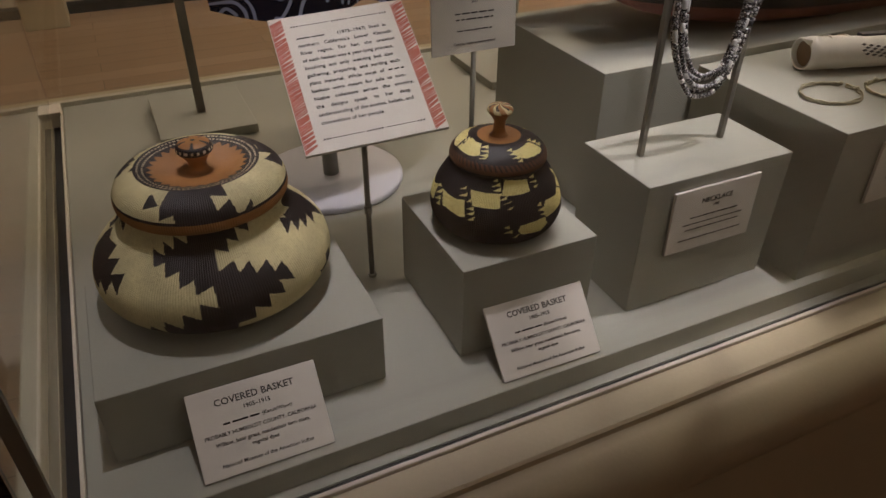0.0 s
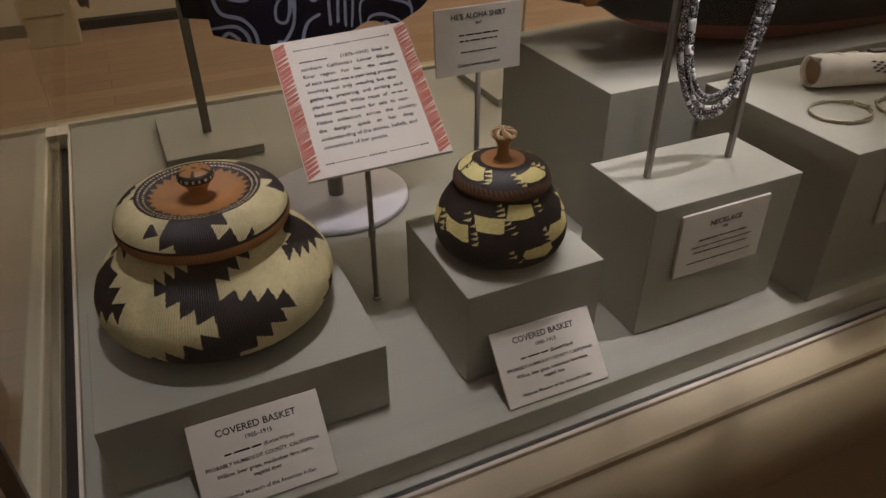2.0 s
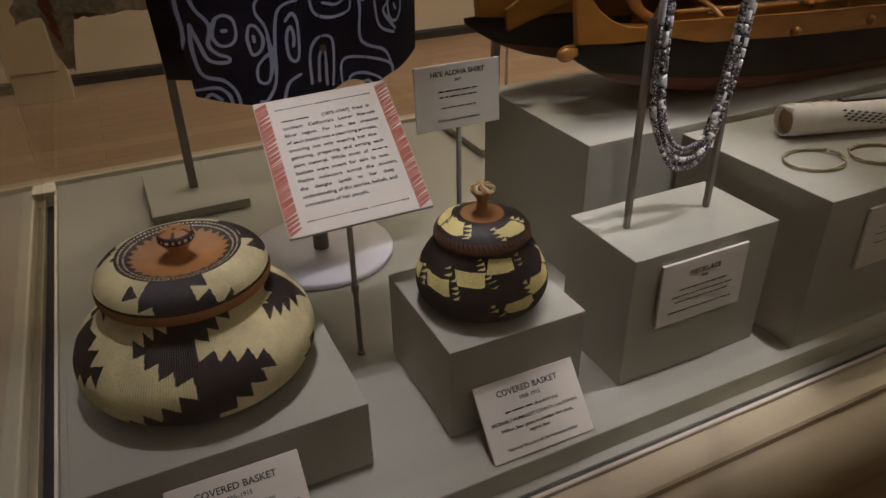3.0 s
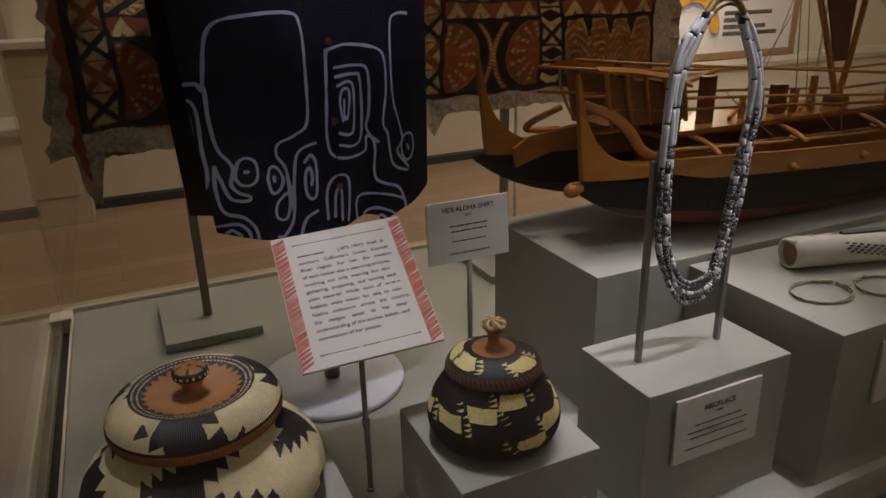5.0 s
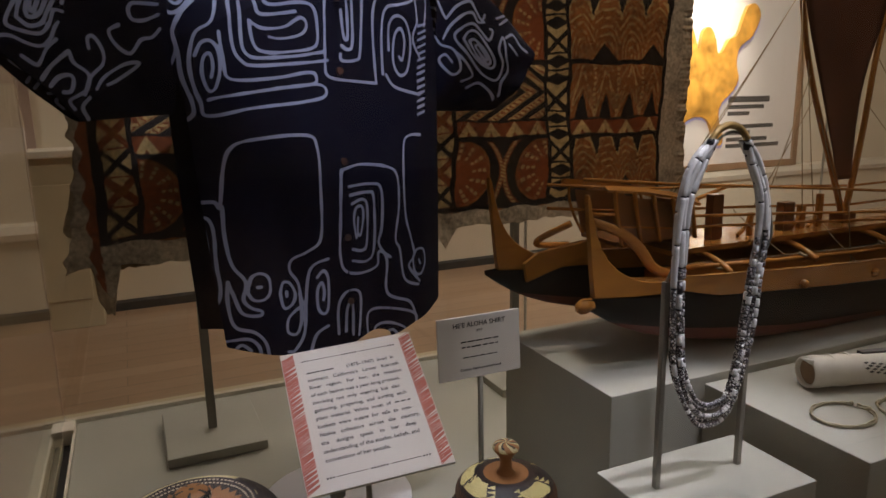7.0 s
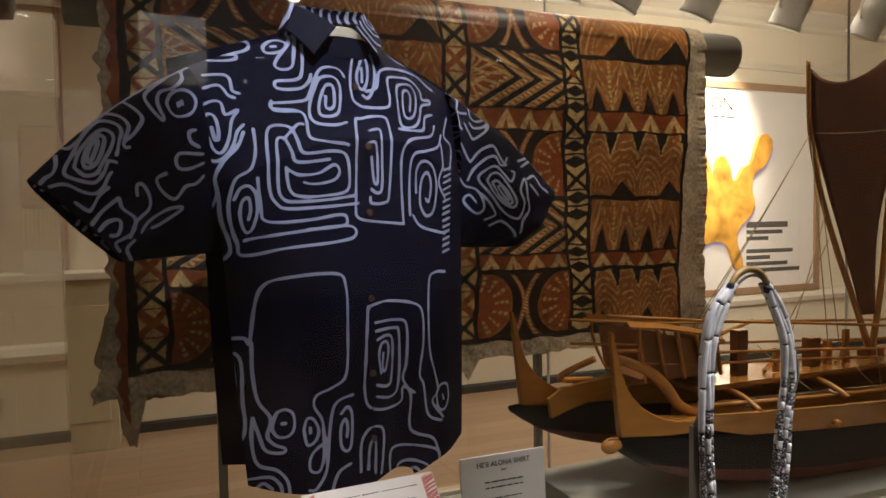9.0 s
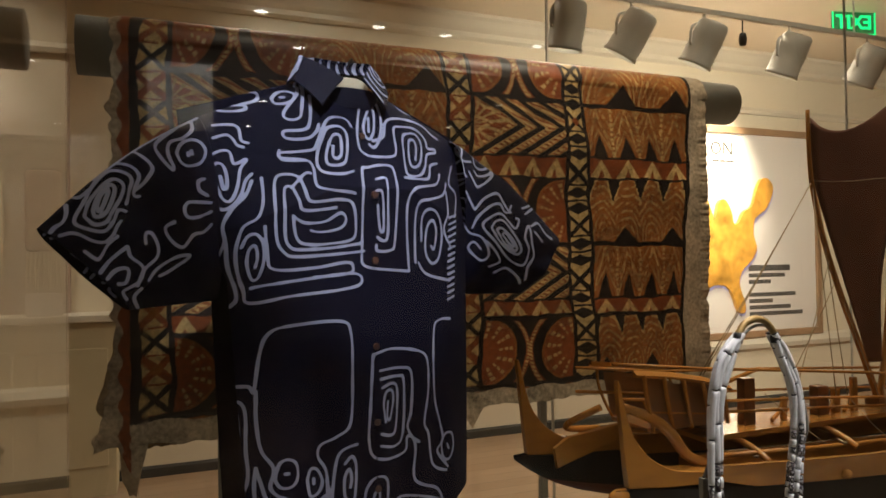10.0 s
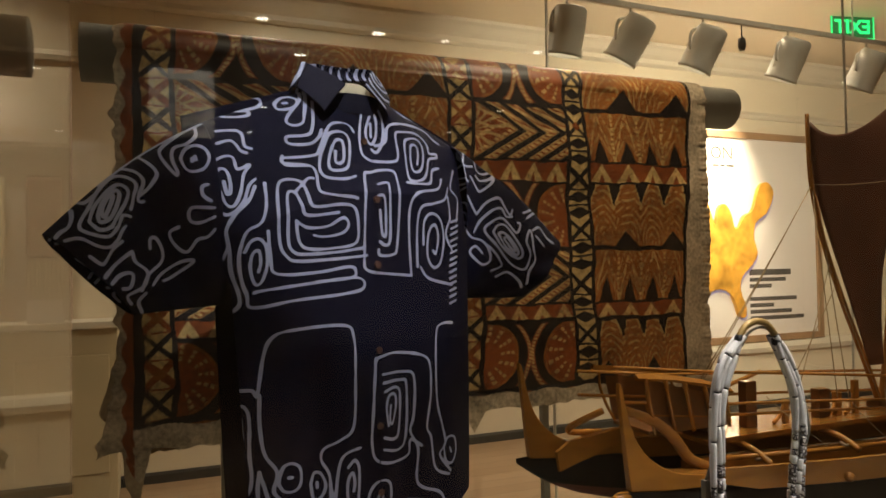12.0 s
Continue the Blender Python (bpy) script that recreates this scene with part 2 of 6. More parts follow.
part("front_rail", box(LEFT - 0.03, RIGHT, FRONT - 0.0115, FRONT - 0.006, DECK - 0.05, DECK + 0.004, 0.0015), TRIM, case, "pale rail that holds the front glass")
part("front_gasket", box(LEFT - 0.03, RIGHT, FRONT + 0.004, FRONT + 0.0275, DECK - 0.06, DECK - 0.032), DARK, case, "dark gap behind the glass")
part("end_base", box(LEFT - 0.045, LEFT, FRONT - 0.005, BACK + 0.02, 0.0, DECK - 0.002, 0.003), CREAM, case, "cream end of the base")
# near-black strip: the gap's shade is put into its colour
part("end_gap_strip", box(LEFT + 0.0005, LEFT + 0.0195, FRONT + 0.012, BACK - 0.01, DECK - 0.06, DECK - 0.02), DARK, case, "dark strip for the shaded gap beside the end glass")
part("back_base", box(LEFT - 0.045, RIGHT, BACK + 0.02, BACK + 0.05, 0.0, DECK + 0.002, 0.003), CREAM, case)
part("back_rail", box(LEFT, RIGHT, BACK + 0.006, BACK + 0.0195, DECK - 0.05, DECK + 0.006, 0.0015), TRIM, case, "pale rail that holds the back glass")
for gx in (LEFT + 0.012, LEFT - 0.014):
    part("glass_clamp", box(gx - 0.011, gx + 0.011, BACK - 0.06, BACK - 0.012, DECK - 0.02, DECK + 0.012, 0.002), TRIM, case, "small painted clamp in the corner")
part("lid", box(LEFT - 0.03, RIGHT, FRONT - 0.02, BACK + 0.03, CASE_TOP, CASE_TOP + 0.18, 0.004), CREAM, case, "cream painted lid with small lamps")


def pane(x0, x1, y0, y1):
    ob = part("glass_pane", box(x0, x1, y0, y1, DECK - 0.03, CASE_TOP - 0.002), GLASS, case, "clear glass pane")
    ob.visible_shadow = False
    return ob


pane(LEFT + 0.004, RIGHT, FRONT - 0.005, FRONT + 0.003)
pane(LEFT - 0.005, LEFT + 0.003, FRONT - 0.005, BACK + 0.005)
seams = (LEFT + 0.004, 1.04, 2.115, RIGHT)
for a, b in zip(seams, seams[1:]):
    pane(a + 0.0015, b - 0.0015, BACK - 0.004, BACK + 0.005)
for s in seams[1:3]:
    part("glass_joint", box(s - 0.0022, s + 0.0022, BACK - 0.005, BACK + 0.0058, DECK, CASE_TOP), JOINT, case, "pale clear joint between panes")
part("glass_joint", box(LEFT + 0.017, LEFT + 0.028, FRONT - 0.013, FRONT - 0.0065, DECK + 0.009, CASE_TOP), STEEL, case, "dark glass corner joint")


# ---- display blocks ----
def block(x0, x1, y0, y1, top, label):
    b = tagged(part("display_block", box(x0, x1, y0, y1, DECK + 0.0005, top, 0.0012), GREY), label, "display block", "display blocks")
    return b


block(0.010, 0.298, 0.951, 1.145, 0.939, "low grey-green painted block under the large basket")
block(0.391, 0.567, 0.945, 1.122, 0.975, "grey-green painted block under the small basket")
block(0.620, 0.844, 0.931, 1.061, 1.033, "tall grey-green painted block under the necklace stand")
block(0.707, 2.6, 1.147, 1.445, 1.08, "long grey-green painted block under the model ship")
block(0.872, 1.70, 0.888, 1.143, 1.07, "broad grey-green painted block with bracelets on it")


# ---- baskets ----
STRAW = surface("bear_grass_straw", (0.63, 0.55, 0.30), 0.62, 0.3, 25, 0.4, 700)
FERN = surface("dark_fern_stem", (0.020, 0.014, 0.013), 0.42, 0.35, 30, 0.3, 900)
ROOT = surface("reddish_brown_root", (0.36, 0.165, 0.05), 0.5, 0.25, 40, 0.3, 900)
DOT = surface("pale_grass_dots", (0.62, 0.52, 0.36), 0.6, 0.1, 40, 0.2, 900)
YELLOW = surface("yellow_dyed_quill", (0.76, 0.66, 0.27), 0.55, 0.2, 30, 0.3, 900)
STRAW_DIM = surface("weathered_straw", (0.53, 0.455, 0.24), 0.62, 0.3, 25, 0.4, 700)
YELLOW_DIM = surface("dull_yellow_quill", (0.56, 0.44, 0.15), 0.55, 0.2, 30, 0.3, 900)
FERN_DIM = surface("worn_fern_stem", (0.042, 0.030, 0.026), 0.42, 0.35, 30, 0.3, 900)
BARK = surface("dark_brown_root", (0.13, 0.058, 0.026), 0.5, 0.3, 40, 0.3, 900)
WEAVE = (STRAW, FERN, ROOT, DOT, YELLOW, STRAW_DIM, YELLOW_DIM, FERN_DIM, BARK)


def spread(profile, step):
    """Points along a smooth profile at about even steps."""
    pts = smooth_path([(r, z, 0) for r, z in profile], 12)
    out, left = [pts[0]], 0.0
    for a, b in zip(pts, pts[1:]):
        d = (b - a).length
        while left + d >= step:
            a = a + (b - a) * ((step - left) / d)
            d = (b - a).length
            left = 0.0
            out.append(a)
        left += d
    out.append(pts[-1])
    return [(max(p.x, 0.0004), p.y) for p in out]


def woven(name, profile, n, step, tone, parent, label, relief=0.00032):
    """A turned basket wall of single stitches; tone(angle in degrees from the front, share of the profile) picks each one's fibre."""
    rows = spread(profile, step)
    k, rnd = len(rows), random.Random(n)
    verts, faces, idx = [], [], []
    for j, (r, z) in enumerate(rows):
        for i in range(n):
            a = 2 * math.pi * (i + 0.5 * (j % 2)) / n
            q = r + (relief if i % 2 else -relief) * min(1, r / 0.03)
            verts.append((q * math.sin(a), -q * math.cos(a), z))
    for j in range(k - 1):
        for i in range(n):
            i2 = (i + 1) % n
            faces.append((j * n + i, j * n + i2, (j + 1) * n + i2, (j + 1) * n + i))
            deg = (360 * (i + 0.5) / n + 180) % 360 - 180
            pick = tone(deg, (j + 0.5) / (k - 1))
            if rnd.random() < 0.16:
                pick = {0: 5, 4: 6, 1: 7}.get(pick, pick)
            idx.append(pick)
    me = bpy.data.meshes.new(name)
    me.from_pydata(verts, [], faces)
    for m in WEAVE:
        me.materials.append(m)
    me.polygons.foreach_set("material_index", idx)
    ob = new(name, me)
    ob.parent = parent
    return tagged(ob, label)


def saw(x):
    return x - math.floor(x)


def between(v, rows):
    """Piecewise line through (v, value) rows."""
    if v <= rows[0][0]:
        return rows[0][1]
    for (a, p), (b, q) in zip(rows, rows[1:]):
        if v <= b:
            return p + (q - p) * (v - a) / (b - a)
    return rows[-1][1]


# the woven figures: outlines as degrees round from the front and thousandths of the way up the profile
BIG_BODY, BIG_LID, SMALL_BODY, SMALL_LID = [], [], [], []


def shape(piece, *corners):
    piece.append([(corners[i], corners[i + 1]) for i in range(0, len(corners), 2)])


shape(BIG_BODY, -21, 1001, -21, 959, -30, 991, -30, 933, -38, 965, -36, 905, -45, 928, -41, 850, -35, 878, -33, 813, -26, 843, -25, 772, -18, 805, -17, 742, -9, 774, -8, 678, 1, 793, -5, 829, -5, 926, 5, 1001)
shape(BIG_BODY, -8, 678, -16, 705, -16, 632, -24, 664, -25, 584, -33, 626, -35, 539, -41, 584, -44, 535, -26, 500, -12, 500, -1, 510, -1, 578, 7, 581, 7, 643, 15, 608, 15, 675, 23, 643, 22, 713, 30, 681, 28, 779, 22, 753, 21, 815, 13, 779, 12, 840, 5, 803, 4, 862, -5, 829)
shape(BIG_BODY, -5, 926, 3, 899, 4, 957, 11, 931, 11, 995, 20, 958, 21, 1001, -21, 1001)
shape(BIG_BODY, 75, 1001, 59, 970, 59, 949, 64, 920, 52, 927, 53, 908, 47, 932, 43, 855, 54, 884, 51, 830, 61, 853, 58, 804, 70, 829, 67, 777, 77, 796, 84, 708, 89, 769, 94, 830, 94, 875, 88, 1001)
shape(BIG_BODY, 65, 638, 57, 646, 58, 602, 49, 604, 51, 570, 66, 590)
shape(BIG_BODY, -104, 802, -97, 875, -88, 851, -76, 867, -75, 800, -66, 839, -66, 759, -57, 793, -58, 693, -64, 732, -67, 662, -73, 700, -75, 653, -85, 665, -92, 716, -102, 740)
shape(BIG_BODY, -100, 960, -88, 927, -90, 950, -78, 930, -78, 1001, -100, 1001)
shape(BIG_LID, -33, 489, -36, 318, -35, 203, -26, 256, -25, 176, 0, 141, 14, 166, 12, 330, 2, 255, 0, 403, 12, 357, 12, 500, -12, 500)
shape(BIG_LID, -47, 432, -49, 270, -37, 330)
shape(BIG_LID, 26, 262, 18, 182, 25, 161)
shape(BIG_LID, 133, 500, 111, 500, 96, 474, 83, 500, 87, 366, 71, 441, 75, 254, 90, 215, 107, 190, 135, 190)
shape(BIG_LID, -170, 190, -172, 445, -152, 437, -150, 455, -141, 428, -126, 395, -117, 474, -112, 415, -109, 456, -100, 345, -104, 250, -118, 190)
shape(BIG_LID, -96, 448, -105, 520, -92, 520)
shape(SMALL_BODY, -89, 798, -68, 793, -60, 809, -56, 691, -61, 680, -78, 701, -82, 696)
shape(SMALL_BODY, -57, 893, -40, 889, -26, 891, -26, 793, -30, 781, -51, 784)
shape(SMALL_BODY, -21, 988, 6, 971, 6, 883, -2, 878, -24, 878, -22, 962)
shape(SMALL_BODY, 57, 733, 53, 673, 43, 659, 25, 653, 18, 655, 16, 728, 21, 778, 39, 757, 47, 789)
shape(SMALL_BODY, -8, 654, 17, 666, 20, 602, 13, 557, -6, 576, -10, 612)
shape(SMALL_BODY, -101, 776, -98, 819, -94, 801)
shape(SMALL_BODY, -99, 728, -90, 803, -88, 772)
shape(SMALL_BODY, -97, 690, -89, 753, -87, 722)
shape(SMALL_BODY, -93, 664, -88, 710, -86, 682)
shape(SMALL_BODY, -69, 868, -62, 907, -62, 885)
shape(SMALL_BODY, -67, 824, -59, 865, -59, 834)
shape(SMALL_BODY, -58, 798, -53, 837, -53, 806)
shape(SMALL_BODY, -56, 752, -50, 782, -49, 753)
shape(SMALL_BODY, -55, 716, -48, 748, -49, 719)
shape(SMALL_BODY, -54, 674, -47, 712, -48, 680)
shape(SMALL_BODY, -35, 972, -29, 998, -29, 972)
shape(SMALL_BODY, -35, 939, -26, 969, -26, 943)
shape(SMALL_BODY, -34, 907, -25, 936, -25, 910)
shape(SMALL_BODY, -32, 876, -24, 897, -24, 874)
shape(SMALL_BODY, -28, 838, -19, 877, -20, 851)
shape(SMALL_BODY, -27, 806, -14, 842, -16, 828)
shape(SMALL_BODY, -20, 782, -12, 801, -17, 776)
shape(SMALL_BODY, 8, 975, 17, 990, 16, 964)
shape(SMALL_BODY, 8, 942, 19, 945, 18, 927)
shape(SMALL_BODY, 10, 903, 20, 910, 15, 891)
shape(SMALL_BODY, 10, 765, 15, 787, 15, 754)
shape(SMALL_BODY, 10, 729, 16, 741, 18, 707)
shape(SMALL_BODY, 11, 698, 19, 697, 20, 665)
shape(SMALL_BODY, -23, 644, -17, 666, -17, 639)
shape(SMALL_BODY, -22, 605, -15, 628, -15, 599)
shape(SMALL_BODY, -14, 558, -8, 593, -11, 549)
shape(SMALL_BODY, 54, 929, 62, 835, 49, 792, 61, 727, 63, 791, 67, 857)
shape(SMALL_BODY, -118, 965, -108, 1000, -106, 980)
shape(SMALL_BODY, -114, 934, -104, 1000, -102, 974)
shape(SMALL_BODY, -105, 930, -102, 970, -99, 947)
shape(SMALL_LID, -107, 355, -96, 449, -106, 631, -82, 610, -67, 628, -56, 398, -66, 342, -85, 328, -98, 334)
shape(SMALL_LID, -65, 546, -52, 634, -48, 565)
shape(SMALL_LID, -60, 478, -47, 541, -45, 474)
shape(SMALL_LID, -57, 395, -45, 466, -44, 397)
shape(SMALL_LID, -56, 331, -45, 402, -46, 354)
shape(SMALL_LID, -113, 403, -118, 491, -106, 475)
shape(SMALL_LID, -115, 491, -122, 573, -108, 558)
shape(SMALL_LID, -121, 550, -128, 631, -109, 625)
shape(SMALL_LID, -8, 514, 32, 568, 41, 534, 48, 331, 42, 295, 10, 326, -0, 374)
shape(SMALL_LID, -17, 533, -5, 581, -6, 511)
shape(SMALL_LID, -14, 449, -1, 502, -3, 431)
shape(SMALL_LID, -10, 376, 1, 414, 0, 355)
shape(SMALL_LID, -5, 298, 4, 361, 3, 290)
shape(SMALL_LID, 40, 601, 57, 562, 46, 529)
shape(SMALL_LID, 42, 538, 63, 454, 51, 444)
shape(SMALL_LID, 47, 443, 62, 369, 52, 353)


def inside(deg, up, shapes):
    """Whether a stitch lies in one of the outlines."""
    for pts in shapes:
        odd, (x1, y1) = False, pts[-1]
        for x2, y2 in pts:
            if (y1 > up) != (y2 > up) and deg < x1 + (x2 - x1) * (up - y1) / (y2 - y1):
                odd = not odd
            x1, y1 = x2, y2
        if odd:
            return True
    return False


def round_about(deg, step):
    """The figures come again round the back."""
    return deg if abs(deg) <= 100 else deg - math.copysign(step, deg)


def big_body(deg, v):
    if v < 0.535:
        return 1 if v > 0.50 or saw(deg / 3.0) < 0.7 else 0
    return 1 if inside(round_about(deg, 160), v * 1000, BIG_BODY) else 0


def big_lid(deg, v):
    if v < 0.155:
        return 1 if v < 0.03 else 2
    if v < 0.185:
        return 1
    if v < 0.485:
        return 1 if inside(deg, v * 1000, BIG_LID) else 0
    if v < 0.515:
        return 1
    for lo, hi, shift in ((0.515, 0.535, 0.0), (0.555, 0.575, 0.5)):
        if lo <= v < hi:
            return 3 if saw(deg / 4.5 + shift) < 0.6 else 1
    if v < 0.595 + 0.055 * (1 - abs(2 * saw(deg / 13.0) - 1)):
        return 1
    return 2


def knob_tone(deg, v):
    if v < 0.50:
        return 2
    if v < 0.68:
        return 3 if saw(deg / 20.0) < 0.45 and 0.55 < v < 0.62 else 1
    return 1 if (saw(deg / 72.0 + 0.3) < 0.2 and v < 0.85) or v > 0.94 else 2


big = thing("covered_basket", "large lidded basket with dark stepped pattern on pale straw", "basket", "covered baskets", at=(0.155, 1.094, 0.9394))
woven("basket_body", [(0.0, 0), (0.06, 0), (0.082, 0.0005), (0.094, 0.004), (0.1065, 0.011), (0.1195, 0.021), (0.1262, 0.036), (0.1245, 0.055), (0.1165, 0.069), (0.104, 0.082), (0.0915, 0.094), (0.0845, 0.104), (0.0815, 0.114)], 560, 0.0010, big_body, big, "bulging woven wall with dark toothed bands")
big_top = woven("basket_lid", [(0.081, 0.1135), (0.0868, 0.1165), (0.0885, 0.121), (0.0882, 0.1265), (0.0872, 0.131), (0.083, 0.139), (0.0745, 0.1465), (0.0645, 0.1512), (0.058, 0.151), (0.047, 0.148), (0.03, 0.1435), (0.014, 0.141), (0.006, 0.141)], 460, 0.0010, big_lid, big, "domed lid with brown centre and dark dotted ring")
woven("knob", [(0.0135, 0.1405), (0.0100, 0.1435), (0.0090, 0.148), (0.0105, 0.154), (0.0145, 0.160), (0.0178, 0.1640), (0.0184, 0.1675), (0.0165, 0.1715), (0.0100, 0.1745), (0.0, 0.1752)], 96, 0.0010, knob_tone, big_top, "brown knob with dark dotted cap")


def small_body(deg, v):
    return 4 if inside(round_about(deg, 150), v * 1000, SMALL_BODY) else 1


def small_lid(deg, v):
    if v < 0.08:
        return 1
    if v < 0.265:
        return 8 if saw(deg / 6.0 + 6 * v) < 0.6 or v < 0.15 else 1
    if v < 0.71:
        return 4 if inside(round_about(deg, 150), v * 1000, SMALL_LID) else 1
    return 2


def small_knob(deg, v):
    return 2 if v < 0.62 or saw(deg / 60.0 + 2.2 * v) < 0.45 else 1 if v > 0.72 and saw(deg / 60.0 + 2.2 * v) > 0.75 else 0


small = thing("covered_basket", "small dark lidded basket with yellow toothed bands", "basket", "covered baskets", at=(0.4728, 1.0259, 0.9754))
woven("basket_body", [(0.0, 0), (0.03, 0), (0.05, 0.0005), (0.060, 0.004), (0.0705, 0.012), (0.0762, 0.024), (0.0768, 0.036), (0.0725, 0.052), (0.0645, 0.067), (0.0575, 0.078), (0.0535, 0.086)], 460, 0.0008, small_body, small, "dark woven wall with yellow spiked bands", 0.0003)
small_top = woven("basket_lid", [(0.053, 0.0845), (0.0550, 0.0865), (0.0556, 0.091), (0.0545, 0.0955), (0.0515, 0.1), (0.044, 0.1062), (0.034, 0.111), (0.0275, 0.1127), (0.016, 0.1127), (0.006, 0.1127)], 360, 0.0008, small_lid, small, "domed lid with yellow toothed patches and brown top", 0.0001)
woven("knob", [(0.0105, 0.1125), (0.0075, 0.1165), (0.0065, 0.123), (0.0068, 0.130), (0.0105, 0.1365), (0.0140, 0.1405), (0.0140, 0.1440), (0.010, 0.1475), (0.0, 0.149)], 80, 0.0008, small_knob, small_top, "turned brown knob", 0.0001)


# ---- cards and panels ----
def write(text, size, m, parent, material=INK, align="CENTER", depth=0.00012, name="lettering"):
    cu = bpy.data.curves.new(name, "FONT")
    cu.body, cu.size, cu.align_x, cu.extrude = text, size, align, depth
    cu.materials.append(material)
    cu.resolution_u, cu.offset = 2, size * 0.018
    ob = new(name, cu)
    ob.parent = parent
    ob.matrix_local = m
    return ob


def bars(rows, parent, m, material=INK, name="printed_line"):
    """Lines of unreadable print: (x centre, y, width, height) each, drawn as bars broken into words."""
    rnd = random.Random(len(rows))
    for x, y, w, h in rows:
        bm, s = bmesh.new(), x - w / 2
        while s < x + w / 2 - h:
            e = min(x + w / 2, s + h * rnd.uniform(1.5, 5))
            box(s, e, y - h * 0.28, y + h * 0.28, 0, 0.0002, bm=bm)
            s = e + h * 0.6
        bmesh.ops.transform(bm, matrix=m, verts=bm.verts)
        part(name, bm, material, parent)


def caption_card(w, h, m, label, lines, marks, beside=()):
    """A card with its face along its own +z, y up the card, at pose m."""
    c = tagged(part("caption_card", box(-w / 2, w / 2, -h / 2, h / 2, -0.004, 0, 0.0006), CARD), label, "caption card", "caption cards")
    c.matrix_world = m
    for text, size, y in lines:
        write(text, size, Matrix.Translation((0, y, 0.0002)), c)
    for text, size, x, y in beside:
        write(text, size, Matrix.Translation((x, y, 0.0002)), c, align="LEFT")
    bars(marks, c, Matrix.Translation((0, 0, 0.0001)))
    return c


def lean_pose(bl, br, tl):
    """The pose of a sheet from its lower left, lower right and upper left corner; its middle is the origin."""
    bl, br, tl = Vector(bl), Vector(br), Vector(tl)
    x = (br - bl).normalized()
    n = x.cross(tl - bl).normalized()
    y = n.cross(x)
    c = bl + (br - bl) / 2 + y * (tl - bl).dot(y) / 2
    return Matrix(((x.x, y.x, n.x, c.x), (x.y, y.y, n.y, c.y), (x.z, y.z, n.z, c.z), (0, 0, 0, 1)))


BASKET_LINES = (("COVERED BASKET", 0.0098, 0.0255), ("1905\u20131915", 0.0062, 0.0165), ("PROBABLY HUMBOLDT COUNTY, CALIFORNIA", 0.0053, -0.0045), ("Willow, bear grass, maidenhair fern stem,", 0.0056, -0.0135), ("vegetal dyes", 0.0056, -0.0205), ("National Museum of the American Indian", 0.0055, -0.0345))
TRIBES = (("(Karuk/Wiyot)", 0.0052, 0.0025, 0.0052),)
caption_card(0.131, 0.0875, lean_pose((0.0845, 0.887, 0.8535), (0.2155, 0.885, 0.8535), (0.0845, 0.9465, 0.9155)), "cream caption card leaning on the low block", BASKET_LINES, [(-0.018, 0.0068, 0.036, 0.0035)], TRIBES)
caption_card(0.131, 0.0868, lean_pose((0.4155, 0.885, 0.8535), (0.5465, 0.883, 0.8535), (0.4165, 0.9415, 0.9165)), "cream caption card leaning on the small basket's block", BASKET_LINES, [(-0.018, 0.0068, 0.036, 0.0035)], TRIBES)
caption_card(0.134, 0.087, lean_pose((0.659, 0.9245, 0.930), (0.793, 0.9245, 0.930), (0.659, 0.9265, 1.0175)), "cream caption card fixed to the necklace block", [("NECKLACE", 0.0098, 0.022), ("1992", 0.005, 0.0145)], [(0, 0.004, 0.075, 0.0035), (0, -0.005, 0.095, 0.003), (0, -0.013, 0.085, 0.003), (0, -0.027, 0.1, 0.003)])
caption_card(0.134, 0.087, lean_pose((0.945, 0.8815, 0.958), (1.079, 0.8815, 0.958), (0.945, 0.8835, 1.046)), "cream caption card fixed to the bracelet block", [], [(0, 0.024, 0.06, 0.006), (0, 0.012, 0.08, 0.003), (0, 0.003, 0.09, 0.003), (0, -0.010, 0.085, 0.003)])

# card on a stem for the shirt
sign = thing("shirt_sign", "cream caption card on a thin steel stem", "sign", at=(0.567, 1.270, DECK))
shirt_card = part("card", box(-0.0655, 0.0655, -0.0455, 0.0455, -0.004, 0, 0.0006), CARD, sign, "cream printed card")
shirt_card.matrix_local = Matrix.Translation((-0.567, -1.270, -DECK)) @ lean_pose((0.4985, 1.262, 1.095), (0.6295, 1.262, 1.095), (0.4985, 1.268, 1.186))
for text, size, y in (("HE\u2019E ALOHA SHIRT", 0.0098, 0.030), ("2017", 0.005, 0.0215), ("Cotton, hand-screenprinted", 0.0058, -0.034)):
    write(text, size, Matrix.Translation((0, y, 0.0002)), shirt_card)
bars([(0, 0.0085, 0.06, 0.0035), (0, 0.0005, 0.058, 0.0035), (0, -0.0145, 0.055, 0.003)], shirt_card, Matrix.Translation((0, 0, 0.0001)))
part("stem", rod([(0, 0, 0), (0, 0, 0.29)], 0.004, 10), STEEL, sign, "thin grey stem", True)
part("foot", rod([(0, 0, 0), (0, 0, 0.004)], 0.006, 16), STEEL, sign, smooth=False)

